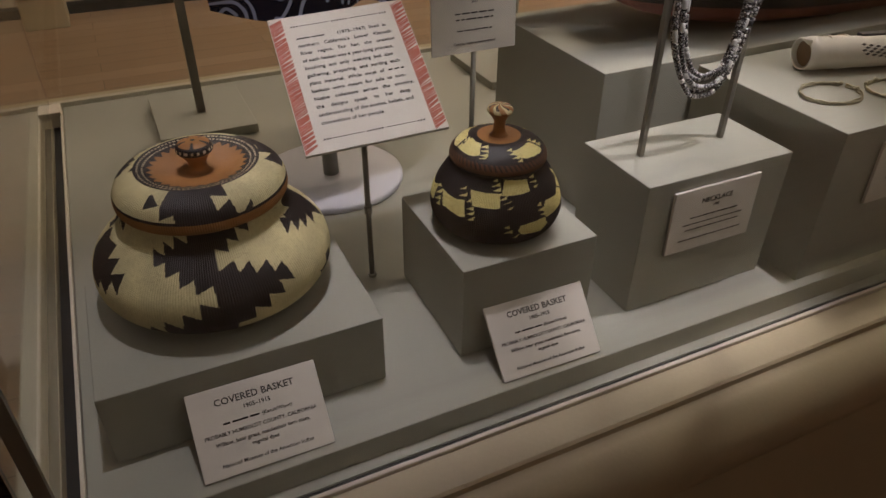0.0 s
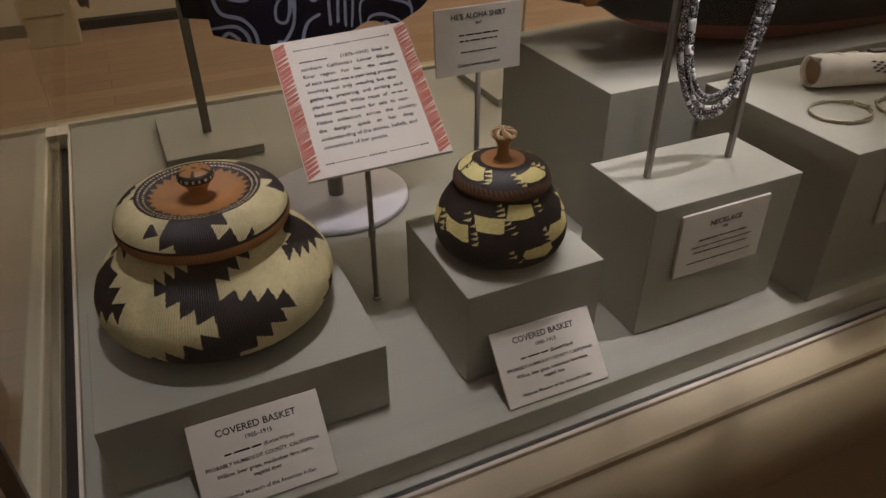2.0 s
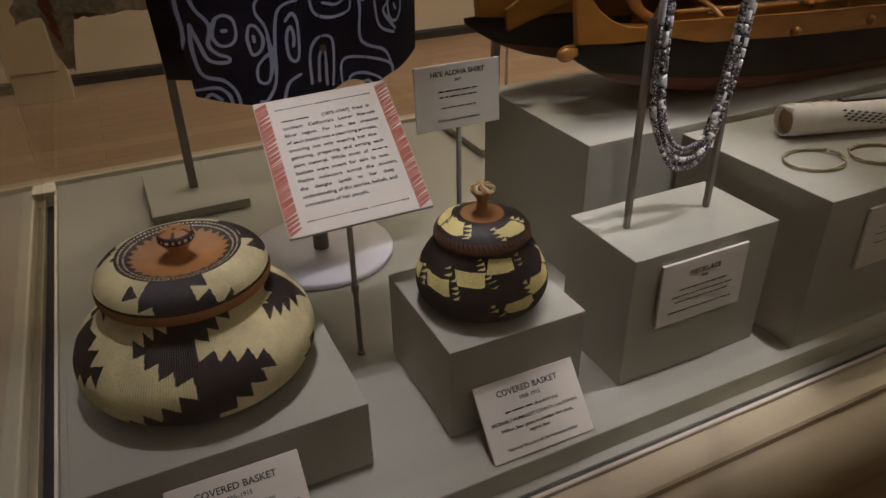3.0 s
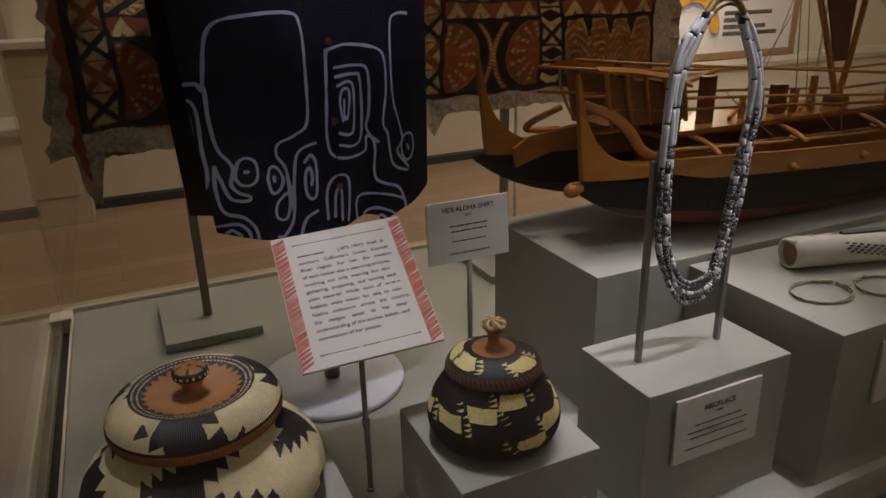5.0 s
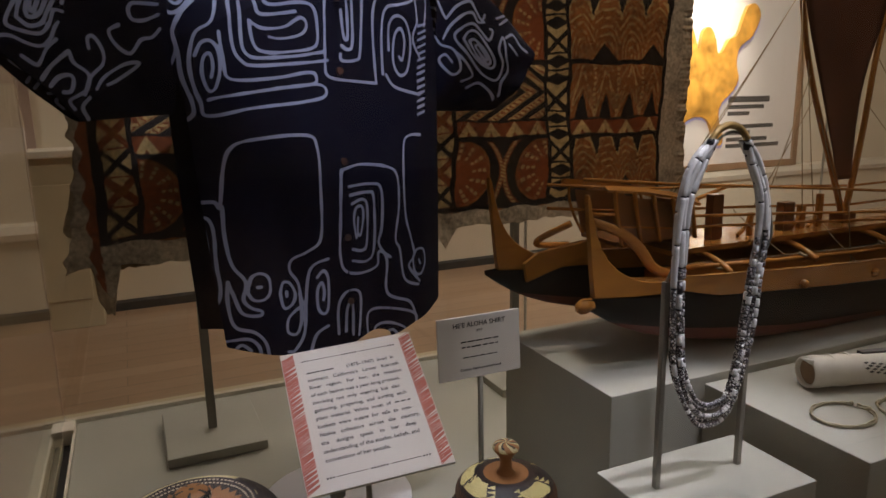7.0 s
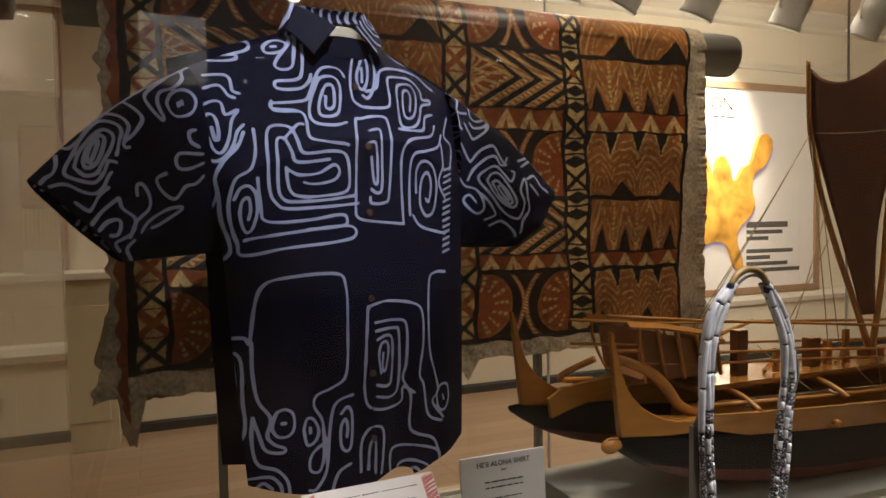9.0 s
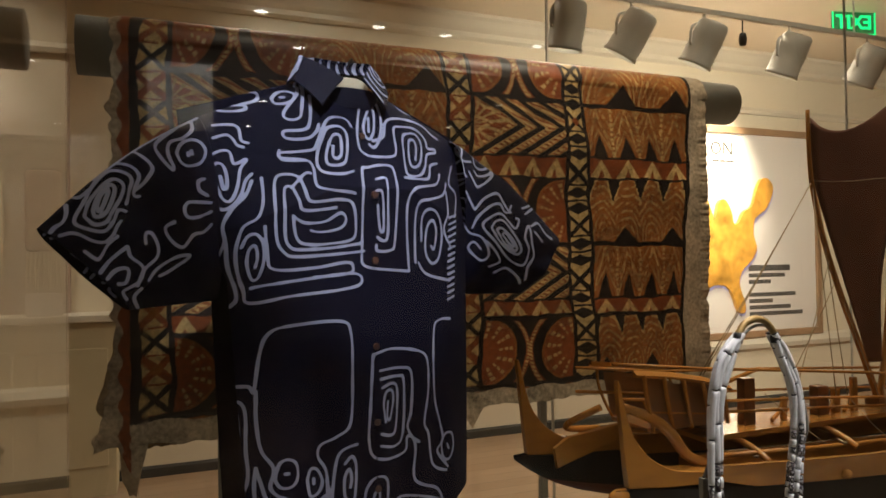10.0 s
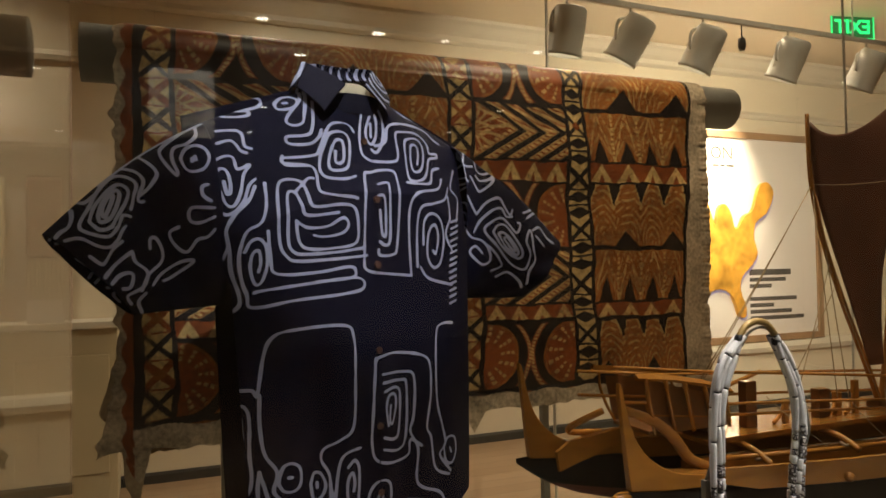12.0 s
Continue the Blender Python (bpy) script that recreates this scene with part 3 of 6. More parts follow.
# slanted text panel on a stem
stand = thing("text_panel", "slanted cream text panel with hatched red borders on a stem", "text panel", at=(0.352, 1.141, DECK))
panel_pose = Matrix.Translation((-0.352, -1.141, -DECK)) @ lean_pose((0.272, 1.111, 1.063), (0.443, 1.092, 1.075), (0.276, 1.284, 1.166))
PW, PH = 0.1725, 0.2020
board = part("panel", box(-PW / 2, PW / 2, -PH / 2, PH / 2, -0.005, 0, 0.0006), CARD, stand, "cream board printed with a text")
board.matrix_local = panel_pose
RED = surface("faded_red_print", (0.42, 0.115, 0.075), 0.7, 0.2, 40, 0.1, 400)
for side in (-1, 1):
    bm, rnd = bmesh.new(), random.Random(5 + side)
    x0, x1 = (-PW / 2 + 0.0008, -PW / 2 + 0.0165) if side < 0 else (PW / 2 - 0.0165, PW / 2 - 0.0008)
    y = -PH / 2 - 0.006
    while y < PH / 2:
        h, q = rnd.uniform(0.0016, 0.0030), rnd.uniform(0.006, 0.010)
        lo, hi = max(y, -PH / 2 + 0.0006), min(y + h, PH / 2 - 0.0006)
        if hi > lo:
            up = lambda v: min(v + q, PH / 2 - 0.0006)
            vs = [bm.verts.new(p) for p in ((x0, lo, 0.0003), (x1, up(lo), 0.0003), (x1, up(hi), 0.0003), (x0, hi, 0.0003))]
            if up(hi) - up(lo) > 1e-5:
                bm.faces.new(vs)
        y += h + rnd.uniform(0.0003, 0.0007)
    bmesh.ops.recalc_face_normals(bm, faces=bm.faces)
    part("hatched_border", bm, RED, board, "hatched brick-red border")
PANEL_TEXT = (("                          (1875\u20131947)  lived  in", 0), ("northern   California\u2019s   Lower   Klamath", 1), ("River   region.   For   her,   the   creation", 2), ("of each basket was a year-long process,", 3), ("involving  not  only  weaving  but  also", 4), ("gathering,  preparing,  and  sorting  each", 5), ("plant  material.  While  most  of                ", 6), ("baskets  were  meant  for  sale  to  non-", 7), ("Native   collectors   across   the   country,", 8), ("the    designs    speak    to    her    deep", 9), ("understanding of the stories, beliefs, and", 10), ("conventions of her people.", 11))
for text, i in PANEL_TEXT:
    write(text, 0.0071, Matrix.Translation((-0.0585, 0.0625 - 0.0115 * i, 0.0003)), board, align="LEFT")
bars([(-0.040, 0.0645, 0.036, 0.0034), (0.049, -0.0045, 0.020, 0.0034)], board, Matrix.Translation((0, 0, 0.0002)))
for y in (0.084, -0.084):
    bm = bmesh.new()
    for a, b in ((-0.050, -0.014), (0.014, 0.050)):
        box(a, b, y - 0.0004, y + 0.0004, 0.0001, 0.0003, bm=bm)
    for x in (-0.060, -0.0565, -0.053, -0.009, -0.0055, -0.002, 0.002, 0.0055, 0.009, 0.053, 0.0565, 0.060):
        box(x - 0.0011, x + 0.0011, -0.0011, 0.0011, 0.0001, 0.0003, bm=bm, m=Matrix.Translation((0, y, 0)))
    part("printed_rule", bm, INK, board)
part("stem", rod([(0, 0, 0), (0, 0, 0.216)], 0.0036, 10), STEEL, stand, "thin grey stem", True)
part("collar", rod([(0, 0, 0.10), (0, 0, 0.112)], 0.0052, 12), STEEL, stand)
part("foot", rod([(0, 0, 0), (0, 0, 0.004)], 0.006, 16), STEEL, stand)

# ---- necklace on its stand ----
holder = thing("necklace_stand", "two slim painted steel posts on the block", "stand", at=(0.725, 1.001, 1.0332))
for px, lean in ((-0.064, 0.0), (0.064, 0.0)):
    part("post", box(px - 0.0035, px + 0.0035, -0.0035, 0.0035, 0, 0.252, 0.0008), STEEL, holder, "grey steel post")
part("cross_bar", rod(smooth_path([(-0.064, 0, 0.25), (-0.057, -0.006, 0.278), (-0.052, -0.008, 0.304), (-0.030, -0.007, 0.374), (-0.009, -0.007, 0.404), (0.013, -0.007, 0.4135), (0.035, -0.007, 0.404), (0.059, -0.007, 0.374), (0.079, -0.009, 0.31), (0.078, -0.008, 0.28), (0.064, 0, 0.25)], 4), 0.0016, 8), STEEL, holder, "thin bent wire arch", True)

BEAD = surface("white_shell_bead", (0.78, 0.76, 0.74), 0.28, 0.12, 60, 0.1, 700)
def mottled_bead():
    """Pale shell netted with dark lines."""
    m, n, l, p = nodes_of("mottled_shell_bead")
    co, cell, rg, mix = n.new("ShaderNodeTexCoord"), n.new("ShaderNodeTexVoronoi"), n.new("ShaderNodeMapRange"), n.new("ShaderNodeMix")
    cell.feature, mix.data_type = "DISTANCE_TO_EDGE", "RGBA"
    cell.inputs["Scale"].default_value = 260
    l.new(co.outputs["Object"], cell.inputs["Vector"])
    rg.inputs["From Min"].default_value, rg.inputs["From Max"].default_value = 0.10, 0.22
    l.new(cell.outputs["Distance"], rg.inputs["Value"])
    l.new(rg.outputs["Result"], mix.inputs["Factor"])
    mix.inputs["A"].default_value, mix.inputs["B"].default_value = (0.05, 0.045, 0.05, 1), (0.66, 0.64, 0.63, 1)
    l.new(mix.outputs["Result"], p.inputs["Base Color"])
    p.inputs["Roughness"].default_value = 0.32
    return m


BEAD_GREY = mottled_bead()
BEAD_DARK = surface("black_bead", (0.02, 0.02, 0.024), 0.3, 0.2, 60, 0.1, 700)
CORD = surface("gold_wrapped_cord", (0.34, 0.22, 0.07), 0.4, 0.3, 80, 0.4, 500, metal=0.3)
neck = thing("necklace", "many-stranded necklace of white tubular and dark beads", "necklace", at=(0.737, 0.994, 1.10))
rnd = random.Random(3)


def strand(o, back):
    """A hanging loop from the clasp at the top down to the low bend; o: how far in from the outermost one."""
    pts = [(-0.028, 0.339), (-0.060 + o, 0.312), (-0.0745 + o, 0.270), (-0.077 + o, 0.215), (-0.076 + o, 0.150), (-0.070 + o, 0.086), (-0.054 + o * 0.9, 0.040 + o * 0.5), (-0.034 + o * 0.5, 0.006 + o * 1.9), (-0.012, -0.001 + 1.9 * o), (0.010 - o * 0.5, 0.001 + o * 1.9),
           (0.028 - o * 0.8, 0.022 + o), (0.040 - o, 0.066), (0.051 - o, 0.121), (0.057 - o, 0.176), (0.063 - o, 0.223), (0.060 - o, 0.270), (0.040 - o * 0.8, 0.311), (0.018, 0.337)]
    return smooth_path([(px + 0.0008 * math.sin(9 * i + 700 * o), -0.004 + back + 0.0015 * math.sin(5 * i + 400 * o), pz) for i, (px, pz) in enumerate(pts)], 14)


for o, back in ((0.0028, 0.0), (0.0092, -0.001), (0.0156, 0.0), (0.0055, 0.0055), (0.0125, 0.006)):
    path = strand(o, back)
    groups = {0: bmesh.new(), 1: bmesh.new(), 2: bmesh.new()}
    i = 0
    while i < len(path) - 4:
        high = path[i].z > 0.205 + 0.02 * math.sin(900 * o)
        run = rnd.randint(10, 15) if high else rnd.choice((2, 3, 3, 4))
        e = min(i + run, len(path) - 1)
        seg = [path[i].lerp(path[i + 1], 0.2)] + path[i + 1:e] + [path[e - 1].lerp(path[e], 0.6)]
        if len(seg) > 1:
            rod(seg, [0.0029] + [0.0034 if high else 0.0031] * (len(seg) - 2) + [0.0029], 8, groups[0 if high else rnd.choice((0, 1, 1, 1, 1))])
        if high or rnd.random() < 0.35:
            rod([path[e - 1].lerp(path[e], 0.62), path[e - 1].lerp(path[e], 1.0)], 0.0030, 8, groups[2])
        i = e
    for tone, bm in groups.items():
        if len(bm.verts):
            part("bead_strand", bm, (BEAD, BEAD_GREY, BEAD_DARK)[tone], neck, ("strand of white tubular beads", "strand of grey mottled beads", "black spacer beads")[tone], True)["kind"] = "stuff"
        else:
            bm.free()
part("clasp", rod(smooth_path([(-0.034, -0.003, 0.336), (-0.022, -0.002, 0.349), (-0.006, -0.002, 0.354), (0.010, -0.002, 0.349), (0.022, -0.003, 0.334)], 8), [0.0034 + 0.0010 * (i % 2) for i in range(33)], 8), CORD, neck, "wrapped golden cord at the top", True)
for px, pz in ((-0.033, 0.334), (0.021, 0.332)):
    part("cord_binding", lathe([(0, -0.007), (0.0045, -0.006), (0.0055, 0.0), (0.0042, 0.006), (0, 0.007)], 12, Matrix.Translation((px, -0.003, pz))), BEAD_DARK, neck, "dark thread binding", True)

# ---- bracelets and the carved tube ----
WIRE = surface("tarnished_silver_wire", (0.50, 0.45, 0.30), 0.35, 0.2, 60, 0.2, 500, metal=0.7)


def bracelet(cx, cy, r, turn, label):
    b = thing("bracelet", label, "bracelet", "bracelets", at=(cx, cy, 1.0702))
    for k in range(3):
        pts = [(r * (1 + 0.035 * math.sin(3 * a + 2 * k)) * math.cos(a), r * (0.78 + 0.04 * math.sin(2 * a + 2.1 * k)) * math.sin(a), 0.0030 + 0.0018 * math.sin(5 * a + 2.1 * k)) for a in np.linspace(turn, turn + 2 * math.pi * 0.97, 60)]
        part("wire", rod(pts, 0.0011, 6), WIRE, b, "thin twisted wire", True)
    for a in (turn, turn + 5.6):
        part("terminal", lathe([(0, -0.003), (0.003, -0.002), (0.0035, 0.001), (0, 0.004)], 10, Matrix.Translation((r * math.cos(a), r * 0.78 * math.sin(a), 0.0045))), WIRE, b, "small knobbed terminal", True)


bracelet(0.953, 0.983, 0.043, 0.5, "thin open silver wire bracelet lying on the block")
bracelet(1.045, 0.958, 0.040, 2.2, "thin silver wire bracelet beside its fellow")
IVORY = surface("ivory_quill", (0.72, 0.67, 0.58), 0.38, 0.12, 40, 0.15, 400)
IVORY_IN = surface("inner_wood", (0.25, 0.15, 0.07), 0.6, 0.2, 40, 0.2, 300)
tube = thing("quilled_case", "white carved quiver-like tube with dark woven diamonds", "carved tube", at=(0.985, 1.068, 1.0702))
tube.rotation_euler = (0, 0, radians(-14))
shell = bmesh.new()
nseg, ring = 26, 28
rows = []
for s in range(nseg + 1):
    q = s / nseg
    x, sag = 0.46 * q, -0.012 * math.sin(q * 3.0)
    r = 0.0225 - 0.003 * q + (0.0012 if q < 0.14 and s % 2 else 0)
    rows.append([shell.verts.new((x, sag + r * math.cos(2 * math.pi * i / ring), 0.0245 + r * math.sin(2 * math.pi * i / ring))) for i in range(ring)])
for a, b in zip(rows, rows[1:]):
    for i in range(ring):
        shell.faces.new((a[i], a[(i + 1) % ring], b[(i + 1) % ring], b[i]))
bmesh.ops.recalc_face_normals(shell, faces=shell.faces)
bmesh.ops.solidify(shell, geom=shell.faces[:], thickness=0.003)
part("tube_wall", shell, IVORY, tube, "smooth ivory-white tube", True)
part("lining", rod([(0.006, 0, 0.0245), (0.03, 0, 0.0245)], 0.0185, 20), IVORY_IN, tube, "brown lining seen in the open end")
bm = bmesh.new()
for s in range(36):
    for row in range(4):
        x = 0.078 + 0.0105 * s + (0.0052 if row % 2 else 0)
        a = 2 * math.pi * (0.375 + 0.030 * row + 0.085 * (1 - abs(((x - 0.078) % 0.15) / 0.075 - 1)))
        q = x / 0.46
        r, sag = 0.0228 - 0.003 * q, -0.012 * math.sin(q * 3.0)
        c = [(x - 0.0048, a), (x, a - 0.085), (x + 0.0048, a), (x, a + 0.085)]
        vs = [bm.verts.new((px, sag + r * math.cos(t), 0.0245 + r * math.sin(t))) for px, t in c]
        bm.faces.new(vs)
part("diamond_print", bm, BEAD_DARK, tube, "dark woven diamonds")
part("slot", box(0.085, 0.44, -0.006, 0.006, 0.0435, 0.0490, 0.001), BEAD_DARK, tube, "dark slot along the top")
part("lip", rod([(0.0, -0.012, 0.044), (-0.016, -0.010, 0.051)], [0.004, 0.001], 8), IVORY, tube, "pointed lip at the mouth", True)
for x in (0.012, 0.036, 0.062):
    part("binding", rod([(x, 0.0, 0.0245), (x + 0.004, 0.0, 0.0245)], 0.0236, 28), IVORY, tube, "pale binding band")


# ---- the printed shirt ----
TORSO, NEAR_SLEEVE, FAR_SLEEVE = [], [], []


def draw(piece, *mm):
    """One painted line on a piece of the shirt: across and up from the hem, in millimetres."""
    piece.append(smooth_path([(mm[i] / 1000, 1.15 + mm[i + 1] / 1000, 0) for i in range(0, len(mm), 2)], 5))


draw(TORSO, -33, 497, -51, 492, -75, 494, -81, 506, -76, 525, -65, 546, -56, 559, -37, 562, -30, 551, -36, 524, -45, 507, -64, 504, -68, 513, -61, 533, -51, 548, -41, 547, -45, 522, -53, 514, -58, 517, -55, 532)
draw(TORSO, -127, 519, -86, 524, -75, 536, -56, 569, -37, 577, -23, 574, -19, 564)
draw(TORSO, -127, 518, -123, 509, -95, 509)
draw(TORSO, 2, 521, 34, 523, 46, 533, 53, 568, 72, 575, 106, 577, 123, 563, 121, 547, 141, 548, 138, 542, 114, 535, 100, 514, 86, 501, 65, 496, 55, 502, 59, 531, 68, 558, 85, 566, 102, 566, 107, 552, 94, 524, 80, 512, 69, 512, 68, 525, 78, 551, 90, 556, 92, 545, 81, 523)
draw(TORSO, 10, 545, 30, 554, 47, 582, 93, 591, 133, 588, 148, 575, 161, 569)
draw(TORSO, 136, 524, 114, 517, 102, 497, 79, 493, 50, 493)
draw(TORSO, 8, 601, -9, 565, -15, 532, -3, 521)
draw(TORSO, 27, 607, 3, 570, 1, 551, 7, 548, 18, 564, 27, 591, 27, 607)
draw(TORSO, 15, 582, 8, 559)
draw(TORSO, 39, 609, 36, 581, 23, 550, 10, 535, 3, 539)
draw(TORSO, -117, 601, -104, 613, -93, 615, -86, 608, -93, 598, -105, 593, -116, 593, -117, 601)
draw(TORSO, -106, 603, -100, 604)
draw(TORSO, -165, 600, -156, 605, -140, 611, -130, 607, -137, 597, -150, 592, -160, 594, -165, 600)
draw(TORSO, -153, 601, -143, 604)
draw(TORSO, -75, 633, -82, 611, -103, 586, -110, 573, -102, 568, -89, 573, -82, 591, -69, 627)
draw(TORSO, -67, 608, -78, 566, -88, 554, -114, 550, -113, 540, -87, 541, -73, 552, -67, 564)
draw(TORSO, -187, 593, -186, 578, -157, 580, -154, 588, -170, 588, -175, 594, -166, 601)
draw(TORSO, -199, 555, -177, 557, -169, 551, -169, 535, -161, 531)
draw(TORSO, -201, 537, -185, 542, -178, 535, -175, 528, -168, 525)
draw(TORSO, 83, 627, 94, 608, 136, 605)
draw(TORSO, 113, 615, 132, 607, 151, 600)
draw(TORSO, 123, 611, 142, 603, 154, 599)
draw(TORSO, -211, 510, -196, 519, -185, 518, -182, 502, -167, 508, -176, 494, -182, 470, -191, 453, -199, 455, -205, 473, -207, 491, -202, 502, -195, 500, -192, 487, -193, 472, -197, 469, -199, 485)
draw(TORSO, -212, 491, -209, 459, -202, 442, -190, 446, -179, 460, -172, 479, -163, 489)
draw(TORSO, -153, 483, -155, 453, -163, 431, -179, 419, -185, 393, -183, 368, -175, 339, -169, 322, -124, 330, -65, 336, -32, 342, -29, 354, -48, 358, -110, 351, -157, 344, -167, 341)
draw(TORSO, -165, 479, -174, 460, -191, 441, -200, 421, -197, 400, -203, 378, -202, 349)
draw(TORSO, -180, 393, -174, 407, -164, 410, -156, 398, -155, 376, -160, 355, -167, 353, -173, 373, -171, 391, -165, 395, -162, 380, -164, 368)
draw(TORSO, -196, 399, -192, 370, -184, 345, -182, 326, -191, 316, -202, 311)
draw(TORSO, -22, 388, -64, 384, -117, 381, -132, 387, -141, 405, -142, 449, -135, 485, -110, 487, -103, 470, -97, 453, -59, 457, -40, 453, -35, 431, -39, 405, -72, 398, -104, 397, -117, 406, -121, 434)
draw(TORSO, -121, 434, -106, 425, -79, 427, -57, 439, -49, 431, -57, 419, -83, 413, -98, 415)
draw(TORSO, -30, 398, -64, 393, -106, 390, -124, 393, -131, 411, -129, 465, -119, 472, -113, 456, -106, 441, -63, 446)
draw(TORSO, -155, 420, -151, 383, -143, 365, -95, 366, -50, 373, -40, 367, -47, 358, -95, 354)
draw(TORSO, -125, 523, -126, 512, -95, 510, -87, 499, -87, 476, -74, 470, -38, 467, -36, 465)
draw(TORSO, -120, 470, -99, 491, -92, 491)
draw(TORSO, -27, 373, -21, 490, -8, 504, 26, 509, 33, 492, 27, 403, 19, 389, -2, 388, -4, 396)
draw(TORSO, -1, 487, 16, 490, 16, 473, 15, 411, 7, 402, -2, 407)
draw(TORSO, -4, 470, 7, 468, 8, 419, 2, 419, -1, 451)
draw(TORSO, -27, 373, -14, 365, 52, 359)
draw(TORSO, 51, 361, 48, 419, 51, 460, 69, 479, 116, 488, 133, 505)
draw(TORSO, 63, 371, 63, 428, 71, 457, 96, 464, 129, 473, 147, 493)
draw(TORSO, 69, 371, 85, 354, 136, 343)
draw(TORSO, 75, 403, 76, 436, 90, 449, 109, 441, 117, 412, 110, 378, 95, 370, 83, 387, 85, 420, 97, 433, 105, 416, 100, 391, 94, 395)
draw(TORSO, 140, 478, 134, 447, 122, 420, 138, 395)
draw(TORSO, 181, 525, 156, 493, 174, 477, 151, 439)
draw(TORSO, 135, 438, 158, 444)
draw(TORSO, 135, 428, 153, 434)
draw(TORSO, 134, 419, 152, 425)
draw(TORSO, 134, 409, 152, 415)
draw(TORSO, 134, 400, 151, 405)
draw(TORSO, 133, 391, 151, 396)
draw(TORSO, 133, 381, 150, 386)
draw(TORSO, 132, 372, 150, 377)
draw(TORSO, 132, 362, 149, 367)
draw(TORSO, 132, 353, 149, 357)
draw(TORSO, 131, 344, 148, 348)
draw(TORSO, 131, 334, 148, 338)
draw(TORSO, 131, 325, 148, 329)
draw(TORSO, 130, 315, 147, 319)
draw(TORSO, -189, 215, -171, 216, -165, 210, -159, 257, -149, 283, -123, 292, -59, 295, -45, 278, -43, 227, -46, 160, -65, 143, -85, 134, -89, 119, -79, 98, -78, 55, -85, 32, -97, 36, -95, 54, -81, 67)
draw(TORSO, -163, 210, -163, 171, -158, 134, -145, 111, -149, 88, -141, 76, -130, 71, -132, 65, -151, 69, -159, 93, -164, 112)
draw(TORSO, -143, 104, -138, 117, -128, 121, -118, 114, -117, 96, -125, 86, -137, 86, -143, 95, -143, 104)
draw(TORSO, -132, 103, -128, 103)
draw(TORSO, -104, 91, -99, 104, -90, 102, -84, 87, -89, 73, -100, 70, -104, 91)
draw(TORSO, -95, 91, -95, 85)
draw(TORSO, -37, 129, -58, 124, -67, 108, -72, 70, -76, 31, -89, 9, -99, 9)
draw(TORSO, -55, 106, -45, 114, -39, 100, -41, 64, -48, 54, -56, 63, -56, 87, -49, 98, -46, 85, -48, 74)
draw(TORSO, -43, 36, -60, 28, -69, 5)
draw(TORSO, -13, 246, -3, 249, 22, 252, 65, 245, 81, 230, 82, 187, 74, 142, 82, 124, 88, 85, 99, 71, 119, 63)
draw(TORSO, -13, 247, -18, 171, -20, 129, -11, 107, 24, 101, 44, 106, 47, 126, 65, 115)
draw(TORSO, -2, 224, 35, 224, 52, 215, 52, 162, 47, 138, 59, 112, 57, 70, 67, 55, 101, 40, 113, 13, 112, -5)
draw(TORSO, -1, 212, 30, 213, 40, 204, 39, 132, 25, 116, -3, 122)
draw(TORSO, 1, 200, 20, 204, 29, 193, 26, 142, 16, 133, -2, 138)
draw(TORSO, 6, 152, 3, 177, 8, 193, 19, 194, 21, 178, 14, 155, 9, 160, 11, 180)
draw(TORSO, 134, 286, 108, 286, 96, 269, 94, 181, 105, 137, 111, 110, 100, 95, 122, 68)
draw(TORSO, 108, 107, 117, 118, 131, 115, 135, 95, 125, 79, 112, 84, 108, 107)
draw(TORSO, 120, 102, 123, 95)
draw(TORSO, -28, 21, -26, 61, -14, 79, 2, 79, 8, 63, 2, 14)
draw(TORSO, -17, 23, -14, 55, -6, 61, -7, 16)
draw(TORSO, 19, 10, 19, 34, 31, 43, 72, 36, 113, 17, 108, -6)
draw(TORSO, 33, 5, 37, 16, 60, 17, 88, 3, 87, -9)
draw(TORSO, 51, 0, 65, 5, 76, -6)
draw(TORSO, -190, 194, -179, 195, -174, 179, -174, 135, -172, 105, -176, 83, -186, 79)
draw(TORSO, -189, 183, -183, 181, -181, 150, -180, 113, -186, 98)
draw(TORSO, -190, 168, -187, 168, -185, 135, -186, 113)
draw(TORSO, -192, 67, -183, 68, -177, 44, -176, 19)
draw(TORSO, -188, 60, -183, 37)
draw(TORSO, -164, 112, -166, 82, -160, 51, -140, 43, -128, 28, -125, 9)
draw(TORSO, -170, 32, -147, 34, -136, 23, -134, 10)
draw(TORSO, -165, 16, -155, 26, -145, 18)
draw(NEAR_SLEEVE, -342, 435, -335, 450, -332, 460, -338, 457, -344, 445, -345, 435, -342, 435)
draw(NEAR_SLEEVE, -350, 435, -343, 452, -331, 466, -325, 463, -329, 448, -338, 432, -348, 428, -350, 435)
draw(NEAR_SLEEVE, -359, 428, -352, 446, -338, 465, -325, 474, -316, 467, -319, 453, -330, 435, -338, 422, -350, 419, -359, 428)
draw(NEAR_SLEEVE, -315, 444, -313, 449, -310, 462, -307, 473, -312, 481, -328, 484, -345, 467, -358, 444, -369, 423, -361, 415, -342, 411, -331, 422, -324, 436, -316, 435)
draw(NEAR_SLEEVE, -319, 495, -306, 490, -299, 479, -303, 466, -306, 457, -304, 453, -300, 454)
draw(NEAR_SLEEVE, -299, 512, -285, 494, -285, 484, -296, 468, -304, 461)
draw(NEAR_SLEEVE, -216, 565, -226, 559, -230, 543, -242, 532, -256, 526, -262, 514, -261, 501, -258, 493, -261, 489, -271, 502, -275, 517, -266, 530, -250, 543, -238, 553, -222, 562)
draw(NEAR_SLEEVE, -252, 511, -245, 524, -233, 530, -222, 526, -218, 514, -225, 500, -239, 495, -248, 499, -252, 511)
